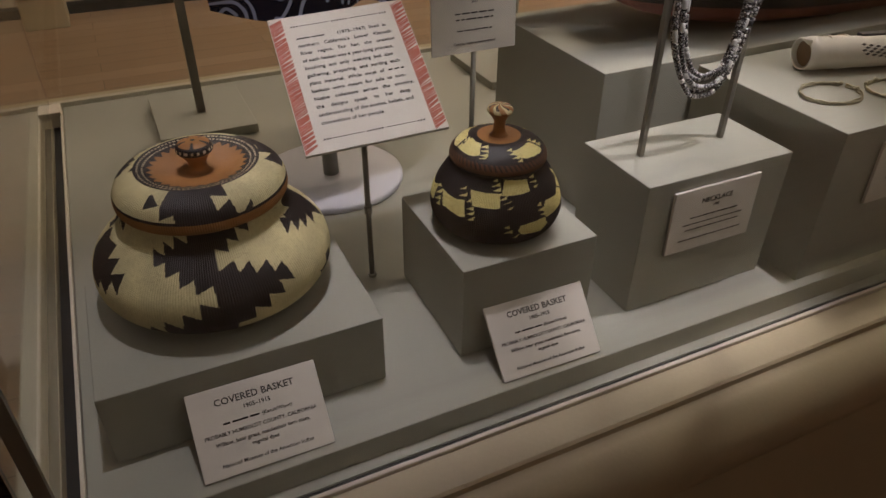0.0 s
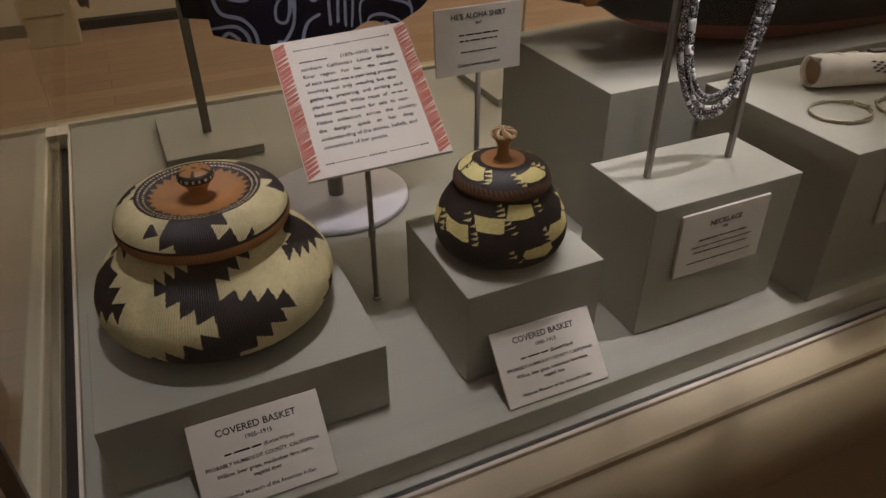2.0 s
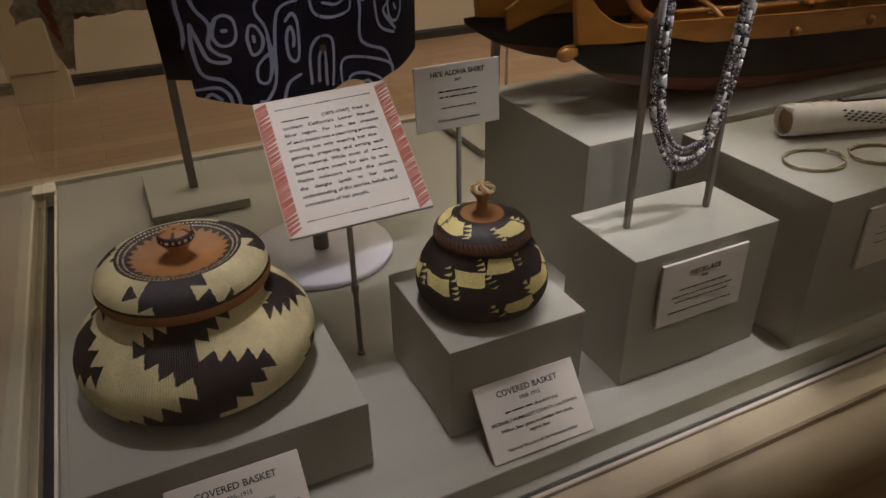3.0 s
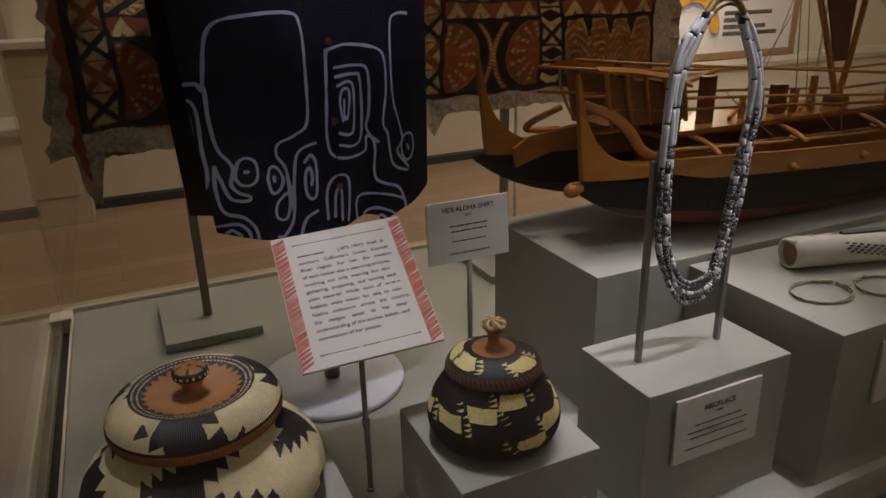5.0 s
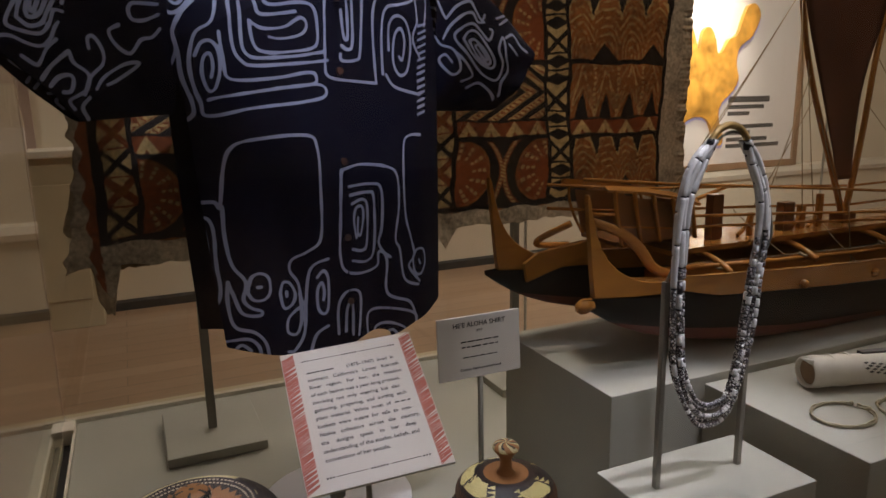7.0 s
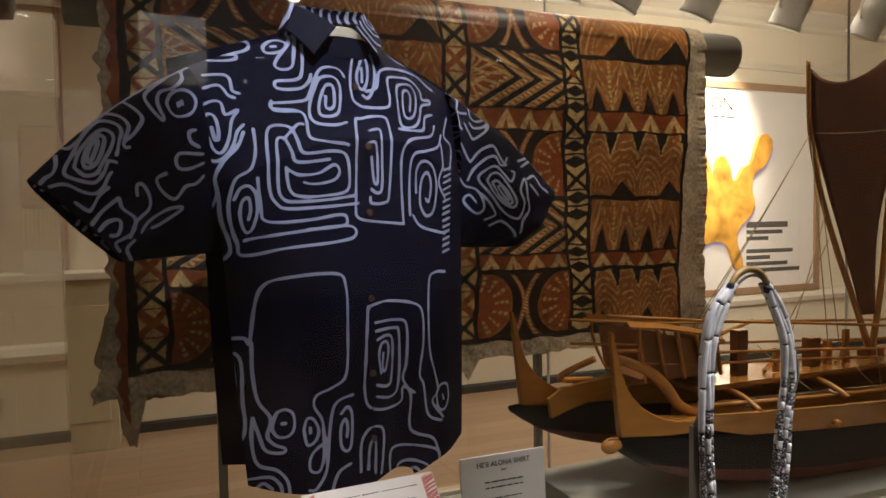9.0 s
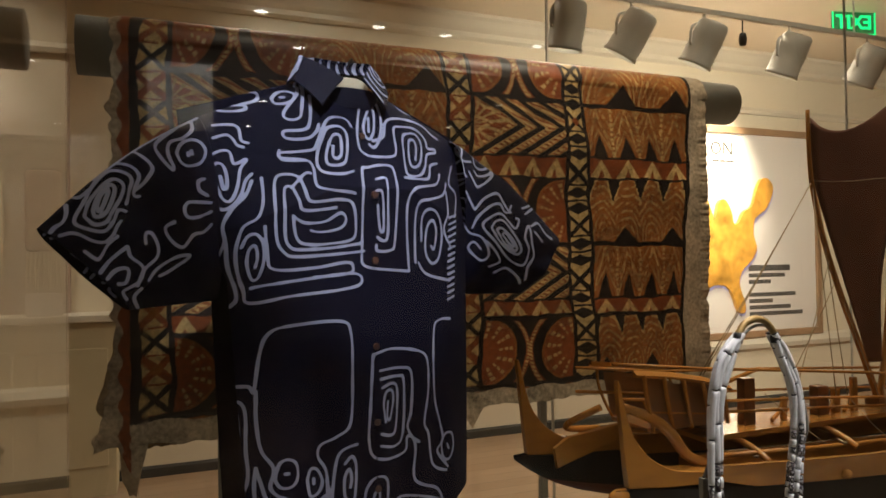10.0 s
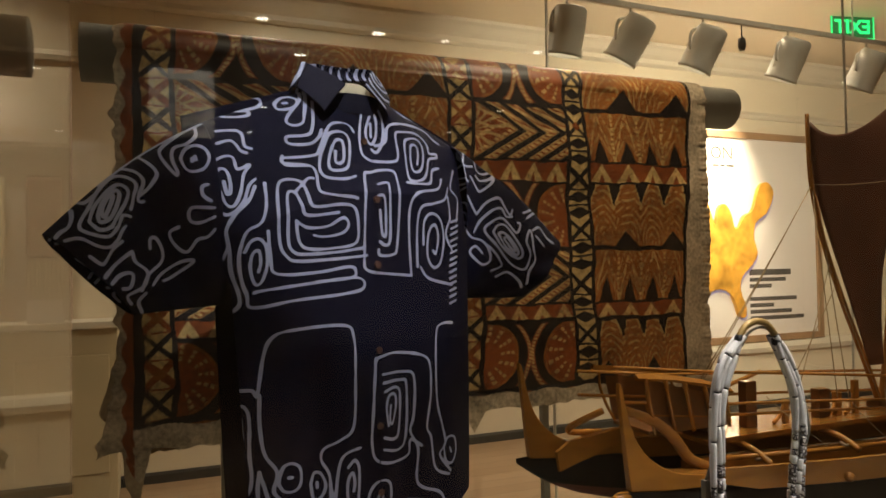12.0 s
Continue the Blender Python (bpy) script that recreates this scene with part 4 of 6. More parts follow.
draw(NEAR_SLEEVE, -239, 512, -233, 511)
draw(NEAR_SLEEVE, -239, 508, -234, 515)
draw(NEAR_SLEEVE, -221, 480, -229, 476, -228, 465, -218, 459)
draw(NEAR_SLEEVE, -213, 450, -227, 450, -243, 449, -249, 441, -246, 431, -232, 431, -213, 439)
draw(NEAR_SLEEVE, -384, 406, -370, 409, -354, 401, -342, 399, -333, 406, -326, 419, -322, 424)
draw(NEAR_SLEEVE, -327, 406, -337, 397, -344, 384, -349, 380, -361, 389)
draw(NEAR_SLEEVE, -346, 365, -336, 378, -321, 391, -316, 394, -313, 383, -299, 371, -302, 355, -311, 349, -321, 343, -315, 334)
draw(NEAR_SLEEVE, -339, 358, -330, 367, -319, 370, -315, 365, -319, 353, -327, 352)
draw(NEAR_SLEEVE, -298, 321, -307, 336, -300, 346)
draw(NEAR_SLEEVE, -296, 398, -296, 409, -289, 410, -281, 395, -283, 381, -297, 368, -305, 349)
draw(NEAR_SLEEVE, -262, 424, -273, 417, -267, 403, -252, 394, -239, 409, -224, 413, -213, 423)
draw(NEAR_SLEEVE, -292, 355, -282, 368, -259, 382, -243, 384, -249, 377, -269, 364, -279, 360)
draw(NEAR_SLEEVE, -374, 442, -375, 431, -380, 421, -387, 416, -392, 410)
draw(NEAR_SLEEVE, -366, 452, -361, 451, -351, 460)
draw(NEAR_SLEEVE, -216, 565, -266, 535, -299, 512, -319, 496, -344, 474)
draw(FAR_SLEEVE, 197, 569, 202, 566, 212, 560, 218, 557, 213, 560, 200, 567, 197, 569)
draw(FAR_SLEEVE, 233, 549, 216, 558, 212, 561, 195, 539, 203, 534, 218, 535)
draw(FAR_SLEEVE, 234, 547, 226, 531, 237, 523, 263, 530, 255, 535, 241, 544, 233, 548, 235, 547, 234, 547)
draw(FAR_SLEEVE, 247, 541, 250, 538)
draw(FAR_SLEEVE, 248, 539, 248, 539)
draw(FAR_SLEEVE, 206, 517, 216, 499, 223, 493, 250, 507, 268, 522, 247, 514, 227, 511, 220, 519)
draw(FAR_SLEEVE, 194, 533, 194, 512, 198, 508)
draw(FAR_SLEEVE, 193, 484, 209, 458, 214, 458, 231, 474, 256, 483, 265, 469, 275, 455, 284, 464)
draw(FAR_SLEEVE, 206, 426, 217, 444, 241, 462, 258, 465, 266, 452, 281, 452)
draw(FAR_SLEEVE, 257, 415, 276, 396, 280, 399, 264, 417, 257, 415)
draw(FAR_SLEEVE, 246, 423, 257, 425, 276, 410, 287, 392, 280, 389, 261, 402, 246, 423)
draw(FAR_SLEEVE, 237, 426, 247, 437, 263, 436, 284, 412, 295, 391, 288, 382, 272, 389, 250, 406, 237, 426)
draw(FAR_SLEEVE, 290, 442, 296, 439, 285, 425, 272, 437, 256, 449, 236, 442, 224, 426, 254, 393, 281, 369, 300, 365, 310, 389, 302, 411, 314, 430, 315, 403, 320, 379, 306, 359, 306, 340)
draw(FAR_SLEEVE, 313, 492, 313, 492)
draw(FAR_SLEEVE, 324, 483, 322, 484)
draw(FAR_SLEEVE, 312, 460, 341, 467)
draw(FAR_SLEEVE, 315, 450, 347, 461, 359, 452, 379, 433, 390, 422)
draw(FAR_SLEEVE, 319, 429, 339, 435, 347, 417, 362, 408)
draw(FAR_SLEEVE, 323, 420, 338, 403)
draw(FAR_SLEEVE, 191, 428, 202, 417, 221, 410, 233, 382, 221, 373, 208, 383, 200, 395, 209, 403, 219, 391)
draw(FAR_SLEEVE, 227, 404, 251, 382, 258, 370, 239, 363)
draw(FAR_SLEEVE, 252, 353, 269, 360, 285, 349, 300, 334)
draw(FAR_SLEEVE, 250, 538, 270, 525)
draw(FAR_SLEEVE, 287, 513, 296, 506)


def line_distance(p, lines):
    """For points p (n, 2), the distance to the nearest painted line."""
    best = np.full(len(p), 0.03)
    for line in lines:
        q = np.array([(v.x, v.y) for v in line])
        lo, hi = q.min(0) - 0.02, q.max(0) + 0.02
        near = np.where(((p > lo) & (p < hi)).all(1))[0]
        if not len(near):
            continue
        s = p[near]
        for a, b in zip(q, q[1:]):
            d = b - a
            t = np.clip(((s - a) @ d) / max(d @ d, 1e-12), 0, 1)
            best[near] = np.minimum(best[near], np.linalg.norm(s - a - t[:, None] * d, axis=1))
    return best


def print_material():
    """Navy cotton with pale blue painted lines: the line's distance is kept on the cloth."""
    m, n, l, p = nodes_of("printed_navy_cotton")
    at = n.new("ShaderNodeAttribute")
    at.attribute_name = "line_distance"
    co = n.new("ShaderNodeTexCoord")
    wob = n.new("ShaderNodeTexNoise")
    wob.inputs["Scale"].default_value, wob.inputs["Detail"].default_value = 45, 3
    l.new(co.outputs["Object"], wob.inputs["Vector"])
    ad = n.new("ShaderNodeMath")
    ad.operation = "MULTIPLY_ADD"
    ad.inputs[1].default_value = 0.0028
    l.new(wob.outputs["Fac"], ad.inputs[0])
    l.new(at.outputs["Fac"], ad.inputs[2])
    rg = n.new("ShaderNodeMapRange")
    rg.inputs["From Min"].default_value, rg.inputs["From Max"].default_value = 0.0031, 0.0036
    rg.inputs["To Min"].default_value, rg.inputs["To Max"].default_value = 1, 0
    l.new(ad.outputs[0], rg.inputs["Value"])
    tone = n.new("ShaderNodeTexNoise")
    tone.inputs["Scale"].default_value = 300
    l.new(co.outputs["Object"], tone.inputs["Vector"])
    mix = n.new("ShaderNodeMix")
    mix.data_type = "RGBA"
    l.new(rg.outputs["Result"], mix.inputs["Factor"])
    mix.inputs["A"].default_value = (0.005, 0.0055, 0.018, 1)
    mix.inputs["B"].default_value = (0.40, 0.43, 0.60, 1)
    l.new(mix.outputs["Result"], p.inputs["Base Color"])
    p.inputs["Roughness"].default_value = 0.8
    p.inputs["Specular IOR Level"].default_value = 0.12
    p.inputs["Sheen Weight"].default_value = 0.0
    b = n.new("ShaderNodeBump")
    b.inputs["Strength"].default_value, b.inputs["Distance"].default_value = 0.2, 0.0006
    l.new(tone.outputs["Fac"], b.inputs["Height"])
    l.new(b.outputs["Normal"], p.inputs["Normal"])
    return m


COTTON = print_material()
NAVY = surface("plain_navy_cotton", (0.008, 0.0085, 0.023), 0.8, 0.1, 30, 0.2, 400, spec=0.25)
BUTTON = surface("brown_shell_button", (0.10, 0.05, 0.035), 0.35, 0.2, 60, 0.1, 300)
FORM = surface("cream_form_cloth", (0.55, 0.50, 0.36), 0.8, 0.05, 20, 0.2, 300)


def sheet(name, grid, parent, lines, label, keep=None):
    """A cloth mesh from a grid of points (rows of Vectors); lines are painted by each point's own across and up."""
    r, c = len(grid), len(grid[0])
    pts = [p for row in grid for p in row]
    faces = [(j * c + i, j * c + i + 1, (j + 1) * c + i + 1, (j + 1) * c + i) for j in range(r - 1) for i in range(c - 1)]
    me = bpy.data.meshes.new(name)
    me.from_pydata([tuple(p) for p in pts], [], faces)
    at = me.attributes.new("line_distance", "FLOAT", "POINT")
    flat = np.array([(p[0], p[2]) for p in pts])
    at.data.foreach_set("value", line_distance(flat, lines).astype(np.float32))
    me.materials.append(COTTON)
    me.polygons.foreach_set("use_smooth", [True] * len(me.polygons))
    ob = new(name, me)
    ob.parent = parent
    th = ob.modifiers.new("cloth", "SOLIDIFY")
    th.thickness, th.offset = 0.0008, 0
    return tagged(ob, label)


shirt = thing("aloha_shirt", "navy short-sleeved shirt with pale winding line print", "shirt", at=(0.375, 1.43, 0))
shirt.rotation_euler = (0, 0, radians(14))


def half_width(z):
    return 0.2 if z > 1.5 else 0.178 + 0.022 * max(0.0, (z - 1.15) / 0.35) ** 0.8


def shoulder(u):
    return 1.785 - max(0, abs(u) - 0.055) * 0.42


def hem(u):
    s = abs(u) / 0.2
    return 1.148 + 0.020 * s ** 3 + (0.014 if -0.01 < u < 0.07 else 0.0) * math.sin(math.pi * (u + 0.01) / 0.08) ** 0.5 if -0.01 < u < 0.07 else 1.148 + 0.020 * s ** 3 - 0.006 * math.cos(u * 16)


def wider(u, z):
    """The breast is fuller on one side below the shoulder."""
    return -0.010 + 0.040 * min(1, max(0, (z - 1.50) / 0.1)) if u < 0 else 0.0


def swell(u, z):
    k = min(1, max(0, (shoulder(u) - z) / 0.16))
    return 0.105 * math.sqrt(max(0.0, 1 - min(1, abs(u) / (0.215 + wider(u, z))) ** 2.4)) * k ** 0.6


def folds(u, z):
    low = max(0.0, min(1.0, (1.55 - z) / 0.3))
    return low * (0.004 * math.sin(u * 46 + 2.0 * z) + 0.0025 * math.sin(u * 95 + 1.3 + 5 * z)) + 0.0025 * math.sin(19 * z + 14 * u) * min(1, abs(u) / 0.1)


for front in (True, False):
    grid = []
    for j in range(421):
        row = []
        for i in range(261):
            s = math.sin(math.pi / 2 * (i / 130 - 1))
            u0 = 0.2 * s
            lo, hi = hem(u0), shoulder(u0)
            if front and abs(u0) < 0.05:
                hi -= 0.004 * (1 - (u0 / 0.05) ** 2)
            z = lo + (hi - lo) * j / 420
            w = half_width(z) + (0.012 * max(0, (z - 1.64) / 0.1) if z > 1.64 else 0)
            u = s * (w + wider(s, z))
            y = swell(u, z) + folds(u, z) * (1 - s * s)
            row.append(Vector((u, -y if front else y * 0.55, z)))
        grid.append(row)
    sheet("front" if front else "back", grid, shirt, TORSO if front else [], "front with winding pale blue lines" if front else "back of the shirt")


def sleeve(side, top0, bot0, top1, bot1, lines, label):
    """A wide short sleeve, from the armhole to the open cuff; ends are (across, depth, up)."""
    grid = []
    n, k = 130, 260
    for j in range(n + 1):
        q = j / n
        a, b = Vector(top0).lerp(Vector(top1), q), Vector(bot0).lerp(Vector(bot1), q)
        a.z += 0.014 * math.sin(math.pi * q)
        c, h = (a + b) / 2, (a - b) / 2
        d = 0.056 - 0.008 * q
        row = []
        for i in range(k + 1):
            t = 2 * math.pi * i / k
            wr = 0.003 * math.sin(6 * t + 9 * q) * q + 0.004 * math.sin(14 * q + 2 * t) * (1 - q)
            row.append(c + h * math.cos(t) + Vector((0, -d * math.sin(t) - wr, 0)))
        grid.append(row)
    sheet("sleeve", grid, shirt, lines, label)


sleeve(-1, (-0.215, 0.0, 1.716), (-0.192, 0.0, 1.475), (-0.402, -0.035, 1.565), (-0.308, -0.035, 1.470), NEAR_SLEEVE, "wide short sleeve with coiled lines")
sleeve(1, (0.196, 0.0, 1.722), (0.186, 0.0, 1.468), (0.398, -0.035, 1.572), (0.310, -0.035, 1.466), FAR_SLEEVE, "wide short sleeve with coiled lines")


def loft_ring(levels):
    """A closed band from (half width, half depth, height) rings."""
    bm = bmesh.new()
    rings = [[bm.verts.new((rx * math.sin(2 * math.pi * i / 40), -ry * math.cos(2 * math.pi * i / 40) - 0.004, z)) for i in range(40)] for rx, ry, z in levels]
    for a, b in zip(rings, rings[1:]):
        for i in range(40):
            bm.faces.new((a[i], a[(i + 1) % 40], b[(i + 1) % 40], b[i]))
    bmesh.ops.recalc_face_normals(bm, faces=bm.faces)
    return bm


# collar: a standing band, an open striped fold at the back and two turned-down leaves
def leaf_patch(corners, bulge, n=28):
    """A cloth patch between four corners (neck back, neck front, tip, outer back), bowed outwards."""
    a, b, c, d = (Vector(p) for p in corners)
    out = (b - a).cross(d - a).normalized()
    if out.y > 0:
        out = -out
    bm = bmesh.new()
    rows = []
    for j in range(n + 1):
        v = j / n
        rows.append([bm.verts.new(a.lerp(b, i / n).lerp(d.lerp(c, i / n), v) + out * bulge * (math.sin(math.pi * i / n) * 0.7 + math.sin(math.pi * v) * 0.5)) for i in range(n + 1)])
    for p, q in zip(rows, rows[1:]):
        for i in range(n):
            bm.faces.new((p[i], p[i + 1], q[i + 1], q[i]))
    bmesh.ops.recalc_face_normals(bm, faces=bm.faces)
    return bm


def collar_piece(bm, material, label, marks):
    ob = part("collar_leaf", bm, material, shirt, label, True)
    th = ob.modifiers.new("cloth", "SOLIDIFY")
    th.thickness, th.offset = 0.0018, 0
    lines = [smooth_path([(x / 1000, z / 1000, 0) for x, z in row], 4) for row in marks]
    kept = ob.data.attributes.new("line_distance", "FLOAT", "POINT")
    kept.data.foreach_set("value", line_distance(np.array([(v.co.x, v.co.z) for v in ob.data.vertices]), lines).astype(np.float32))


part("collar_stand", loft_ring([(0.056, 0.046, 1.745), (0.055, 0.047, 1.760), (0.054, 0.046, 1.774)]), NAVY, shirt, "navy collar band", True)
collar_piece(leaf_patch(((-0.056, 0.002, 1.8225), (-0.024, -0.054, 1.784), (-0.065, -0.068, 1.738), (-0.085, -0.022, 1.780)), 0.004), NAVY, "plain navy collar leaf", ())
collar_piece(leaf_patch(((-0.064, 0.006, 1.8245), (-0.0565, 0.0015, 1.8225), (-0.086, -0.020, 1.780), (-0.093, -0.014, 1.775)), 0.002, 12), COTTON, "striped fold of the collar", (((-62, 1824), (-76, 1800), (-94, 1778)), ((-70, 1800), (-80, 1796))))
collar_piece(leaf_patch(((0.052, 0.004, 1.830), (0.006, -0.054, 1.786), (0.037, -0.066, 1.747), (0.070, -0.020, 1.783)), 0.004), COTTON, "patterned collar leaf", (((51, 1824), (45, 1808), (52, 1798), (60, 1806), (56, 1816)), ((40, 1818), (36, 1800), (48, 1786), (64, 1790)), ((26, 1804), (26, 1790), (40, 1772), (54, 1770)), ((13, 1790), (22, 1774), (36, 1756)), ((64, 1802), (67, 1790))))
collar_piece(leaf_patch(((-0.056, 0.004, 1.823), (-0.018, 0.052, 1.841), (-0.016, 0.050, 1.822), (-0.052, 0.006, 1.806)), -0.004, 16), COTTON, "striped inner fold at the back", (((-50, 1826), (-20, 1838)), ((-46, 1812), (-22, 1828))))
collar_piece(leaf_patch(((-0.018, 0.052, 1.841), (0.052, 0.006, 1.831), (0.050, 0.004, 1.812), (-0.016, 0.050, 1.820)), -0.010, 20), COTTON, "striped inner fold at the back", tuple(((x, 1812), (x + 1, 1846)) for x in (-8, 4, 16, 27, 37, 46)))
for z in (1.70, 1.615, 1.525, 1.408, 1.305, 1.215):
    part("button", rod([(-0.008, -swell(0, z) - 0.0055, z), (-0.008, -swell(0, z) - 0.0025, z)], 0.0048, 14), BUTTON, shirt, "small brown shell button")

# stand that carries the shirt
sstand = thing("shirt_stand", "white round base with a grey post and a cream neck form", "stand", at=(0.385, 1.425, DECK))
WHITE = surface("white_laminate", (0.62, 0.61, 0.66), 0.4, 0.04, 10, 0.05, 200)
part("base_plate", lathe([(0, 0.0008), (0.118, 0.0008), (0.120, 0.003), (0.120, 0.010), (0.117, 0.012), (0, 0.012)], 72), WHITE, sstand, "round white base plate", True)
part("post", rod([(0, 0, 0.012), (0, 0, 0.72)], 0.013, 16), STEEL, sstand, "grey round post", True)
part("neck_form", lathe([(0.0, 0.70), (0.03, 0.70), (0.034, 0.86), (0.036, 0.926), (0.034, 0.943), (0.024, 0.949), (0, 0.951)], 32, Matrix.Translation((0.0, 0.018, 0))), FORM, sstand, "cream covered neck form", True)

# ---- the painted bark cloth on its rail ----
cloth_rail = thing("cloth_rail", "grey painted tube on steel posts that carries the cloth", "stand", at=(0, 0, DECK))
part("tube", rod([(-0.004, 1.722, 1.896 - DECK), (1.415, 1.722, 1.896 - DECK)], 0.0495, 40), GREY, cloth_rail, "thick grey-green painted tube", True)
for px in (0.228, 0.905):
    part("post", box(px - 0.008, px + 0.008, 1.752, 1.768, 0.014, 1.0, 0.001), STEEL, cloth_rail, "square steel post")
    part("foot_plate", box(px - 0.088, px + 0.088, 1.655, 1.86, 0.0008, 0.018, 0.0015), GREY, cloth_rail, "flat painted foot plate")


CREAM_PAINT, RUSSET, BLACK_PAINT, OCHRE = np.array((0.52, 0.36, 0.14)), np.array((0.245, 0.062, 0.012)), np.array((0.018, 0.012, 0.009)), np.array((0.285, 0.097, 0.017))
BROAD_LINES, FINE_LINES = (1.855, 1.553, 1.404, 1.272), (1.738, 1.695, 1.440)


def tapa_color(x, z):
    """The painted design: crossed borders, chevrons, paired leaves, combed fields with dark triangles."""
    col = np.tile(OCHRE, (len(x), 1))
    wob = 0.0030 * np.sin(z * 31 + x * 7) + 0.0022 * np.sin(x * 41 + z * 13) + 0.0012 * np.sin(x * 120 + z * 90)
    X, Z = x + wob, z + 0.7 * wob
    fall = 1.83 - Z

    worn = np.sin(X * 210 + 3 * np.sin(Z * 140)) * np.sin(Z * 260 + 2 * np.sin(X * 170)) > -0.30

    def put(mask, c):
        col[mask] = c

    def scallops(mask, a, wide, n, z0, pitch=0.0088):
        """Combed arches, n abreast, rising from z0."""
        du = ((a * n) % 1.0 - 0.5) / n * wide
        d = np.hypot(du, (Z - z0) * 0.55)
        put(mask & worn & ((d / pitch + 0.15 * np.sin(X * 160)) % 1.0 < 0.30), CREAM_PAINT * 0.8)

    def triangles(mask, a, n, phase, foot, tip, share, c):
        t = np.clip((Z - foot) / (tip - foot), -9, 9)
        put(mask & (t >= 0) & (t <= 1) & (np.abs((a * n + phase) % 1.0 - 0.5) < share * (1 - t)), c)

    def small_band(mask, a, n, z0, z1):
        m = mask & (Z > z0) & (Z < z1)
        put(m, RUSSET)
        triangles(m, a, n, 0.0, z0 + 0.002, z1 - 0.002, 0.42, CREAM_PAINT)
        triangles(m, a, n, 0.0, z0 + 0.002, z1 - 0.022, 0.12, RUSSET)

    def field(mask, a, wide, n):
        """Combed lozenges over dark triangles, row above row."""
        for z0, z1, kind in ((1.855, 2.05, 2), (1.738, 1.855, 1), (1.553, 1.695, 0), (1.440, 1.553, 1), (1.272, 1.404, 0)):
            m = mask & (Z > z0) & (Z < z1)
            if kind == 2:
                scallops(m, a, wide, n / 2, z0 + 0.004, 0.0115)
                triangles(m, a, n / 2, -0.22, z0, z0 + 0.046, 0.30, BLACK_PAINT)
            elif kind == 1:
                zig = np.abs((a * n) % 1.0 - 0.5) * 2
                comb = ((Z - z0) / 0.030 + 1.9 * zig) % 1.0
                put(m & worn & (comb < 0.20), CREAM_PAINT * 0.72)
                put(m & (np.abs((Z - z0) / (z1 - z0) * 1.05 - (1 - zig)) < 0.05) & worn, CREAM_PAINT * 0.9)
                put(m & (zig > 0.90) & (((Z * 95) % 1.0) < 0.6), CREAM_PAINT * 0.9)
                triangles(m, a, n, 0.0, z0, z0 + 0.052, 0.30, BLACK_PAINT)
            else:
                scallops(m, a, wide, n, z0 + 0.012)
                triangles(m, a, n, 0.5, z1 - 0.001, z1 - 0.048, 0.30, BLACK_PAINT)
                edge = np.abs(np.abs((a * n + 0.5) % 1.0 - 0.5) - 0.30 * (1 - (z1 - Z) / 0.048))
                put(m & (Z > z1 - 0.05) & (edge < 0.035) & worn, CREAM_PAINT * 0.9)
                triangles(m, a, n / 2, -0.22 if z0 > 1.4 else 0.3, z0, z0 + 0.042, 0.30, BLACK_PAINT)
        small_band(mask, a, n, 1.695, 1.738)
        small_band(mask, a, n, 1.404, 1.440)

    def chevrons(mask, a, z0, z1):
        m = mask & (Z > z0) & (Z < z1)
        v = np.abs((Z - (z0 + z1) / 2) / (z1 - z0) * 2)
        d = a + 0.46 * v
        t = (d / 0.225) % 1.0
        put(m, RUSSET)
        put(m & (t > 0.58) & (t < 0.88) & (((Z * 105 + a * 9) % 1.0) < 0.55), CREAM_PAINT)
        put(m & (t < 0.46) & (d > 0.42), BLACK_PAINT)
        put(m & ((np.abs(t - 0.5) < 0.045) | (t > 0.955)) & (d > 0.42), CREAM_PAINT * 0.9)
        rays = np.sin(np.arctan2((Z - (z0 + z1) / 2), a * 0.2 + 0.004) * 17)
        put(m & (d <= 0.42) & (rays > 0.45), CREAM_PAINT * 0.8)

    def leaves(mask, a, z0, z1):
        m = mask & (Z > z0) & (Z < z1)
        v = (Z - (z0 + z1) / 2) / (z1 - z0) * 2
        near = np.minimum(np.hypot(a / 0.36, v), np.hypot((1 - a) / 0.36, v))
        side = np.minimum(a, 1 - a)
        put(m, BLACK_PAINT)
        put(m & (near > 1.27) & (near < 1.43), RUSSET)
        put(m & (near > 1.31) & (near < 1.40) & (np.sin(Z * 900 + a * 60) > -0.3), CREAM_PAINT)
        put(m & (near < 0.98), RUSSET)
        rays = np.sin(np.arctan2(v, side * 3) * 15)
        put(m & (near < 0.95) & (near > 0.45) & (rays > 0.55) & (np.sin(near * 40) > -0.5), CREAM_PAINT * 0.85)
        put(m & (near > 0.94) & (near < 1.0), OCHRE)

    # borders between the panels, leaning a little as the cloth hangs
    c1a, c1b = 0.088 + 0 * fall, 0.138 + 0 * fall
    c2a, c2b, c3a, c3b, right = 0.646 + 0.030 * fall, 0.700 + 0.030 * fall, 0.917 + 0.031 * fall, 0.964 + 0.050 * fall, 1.246 - 0.056 * fall
    a = np.clip((X - c3b) / (right - c3b), 0, 1)
    field((X > c3b) & (X < right), a, 0.262, 4)
    a = np.clip((X - 0.345) / (c2a - 0.345), 0, 1)
    field((X > 0.345) & (X < c2a), a, 0.30, 4)
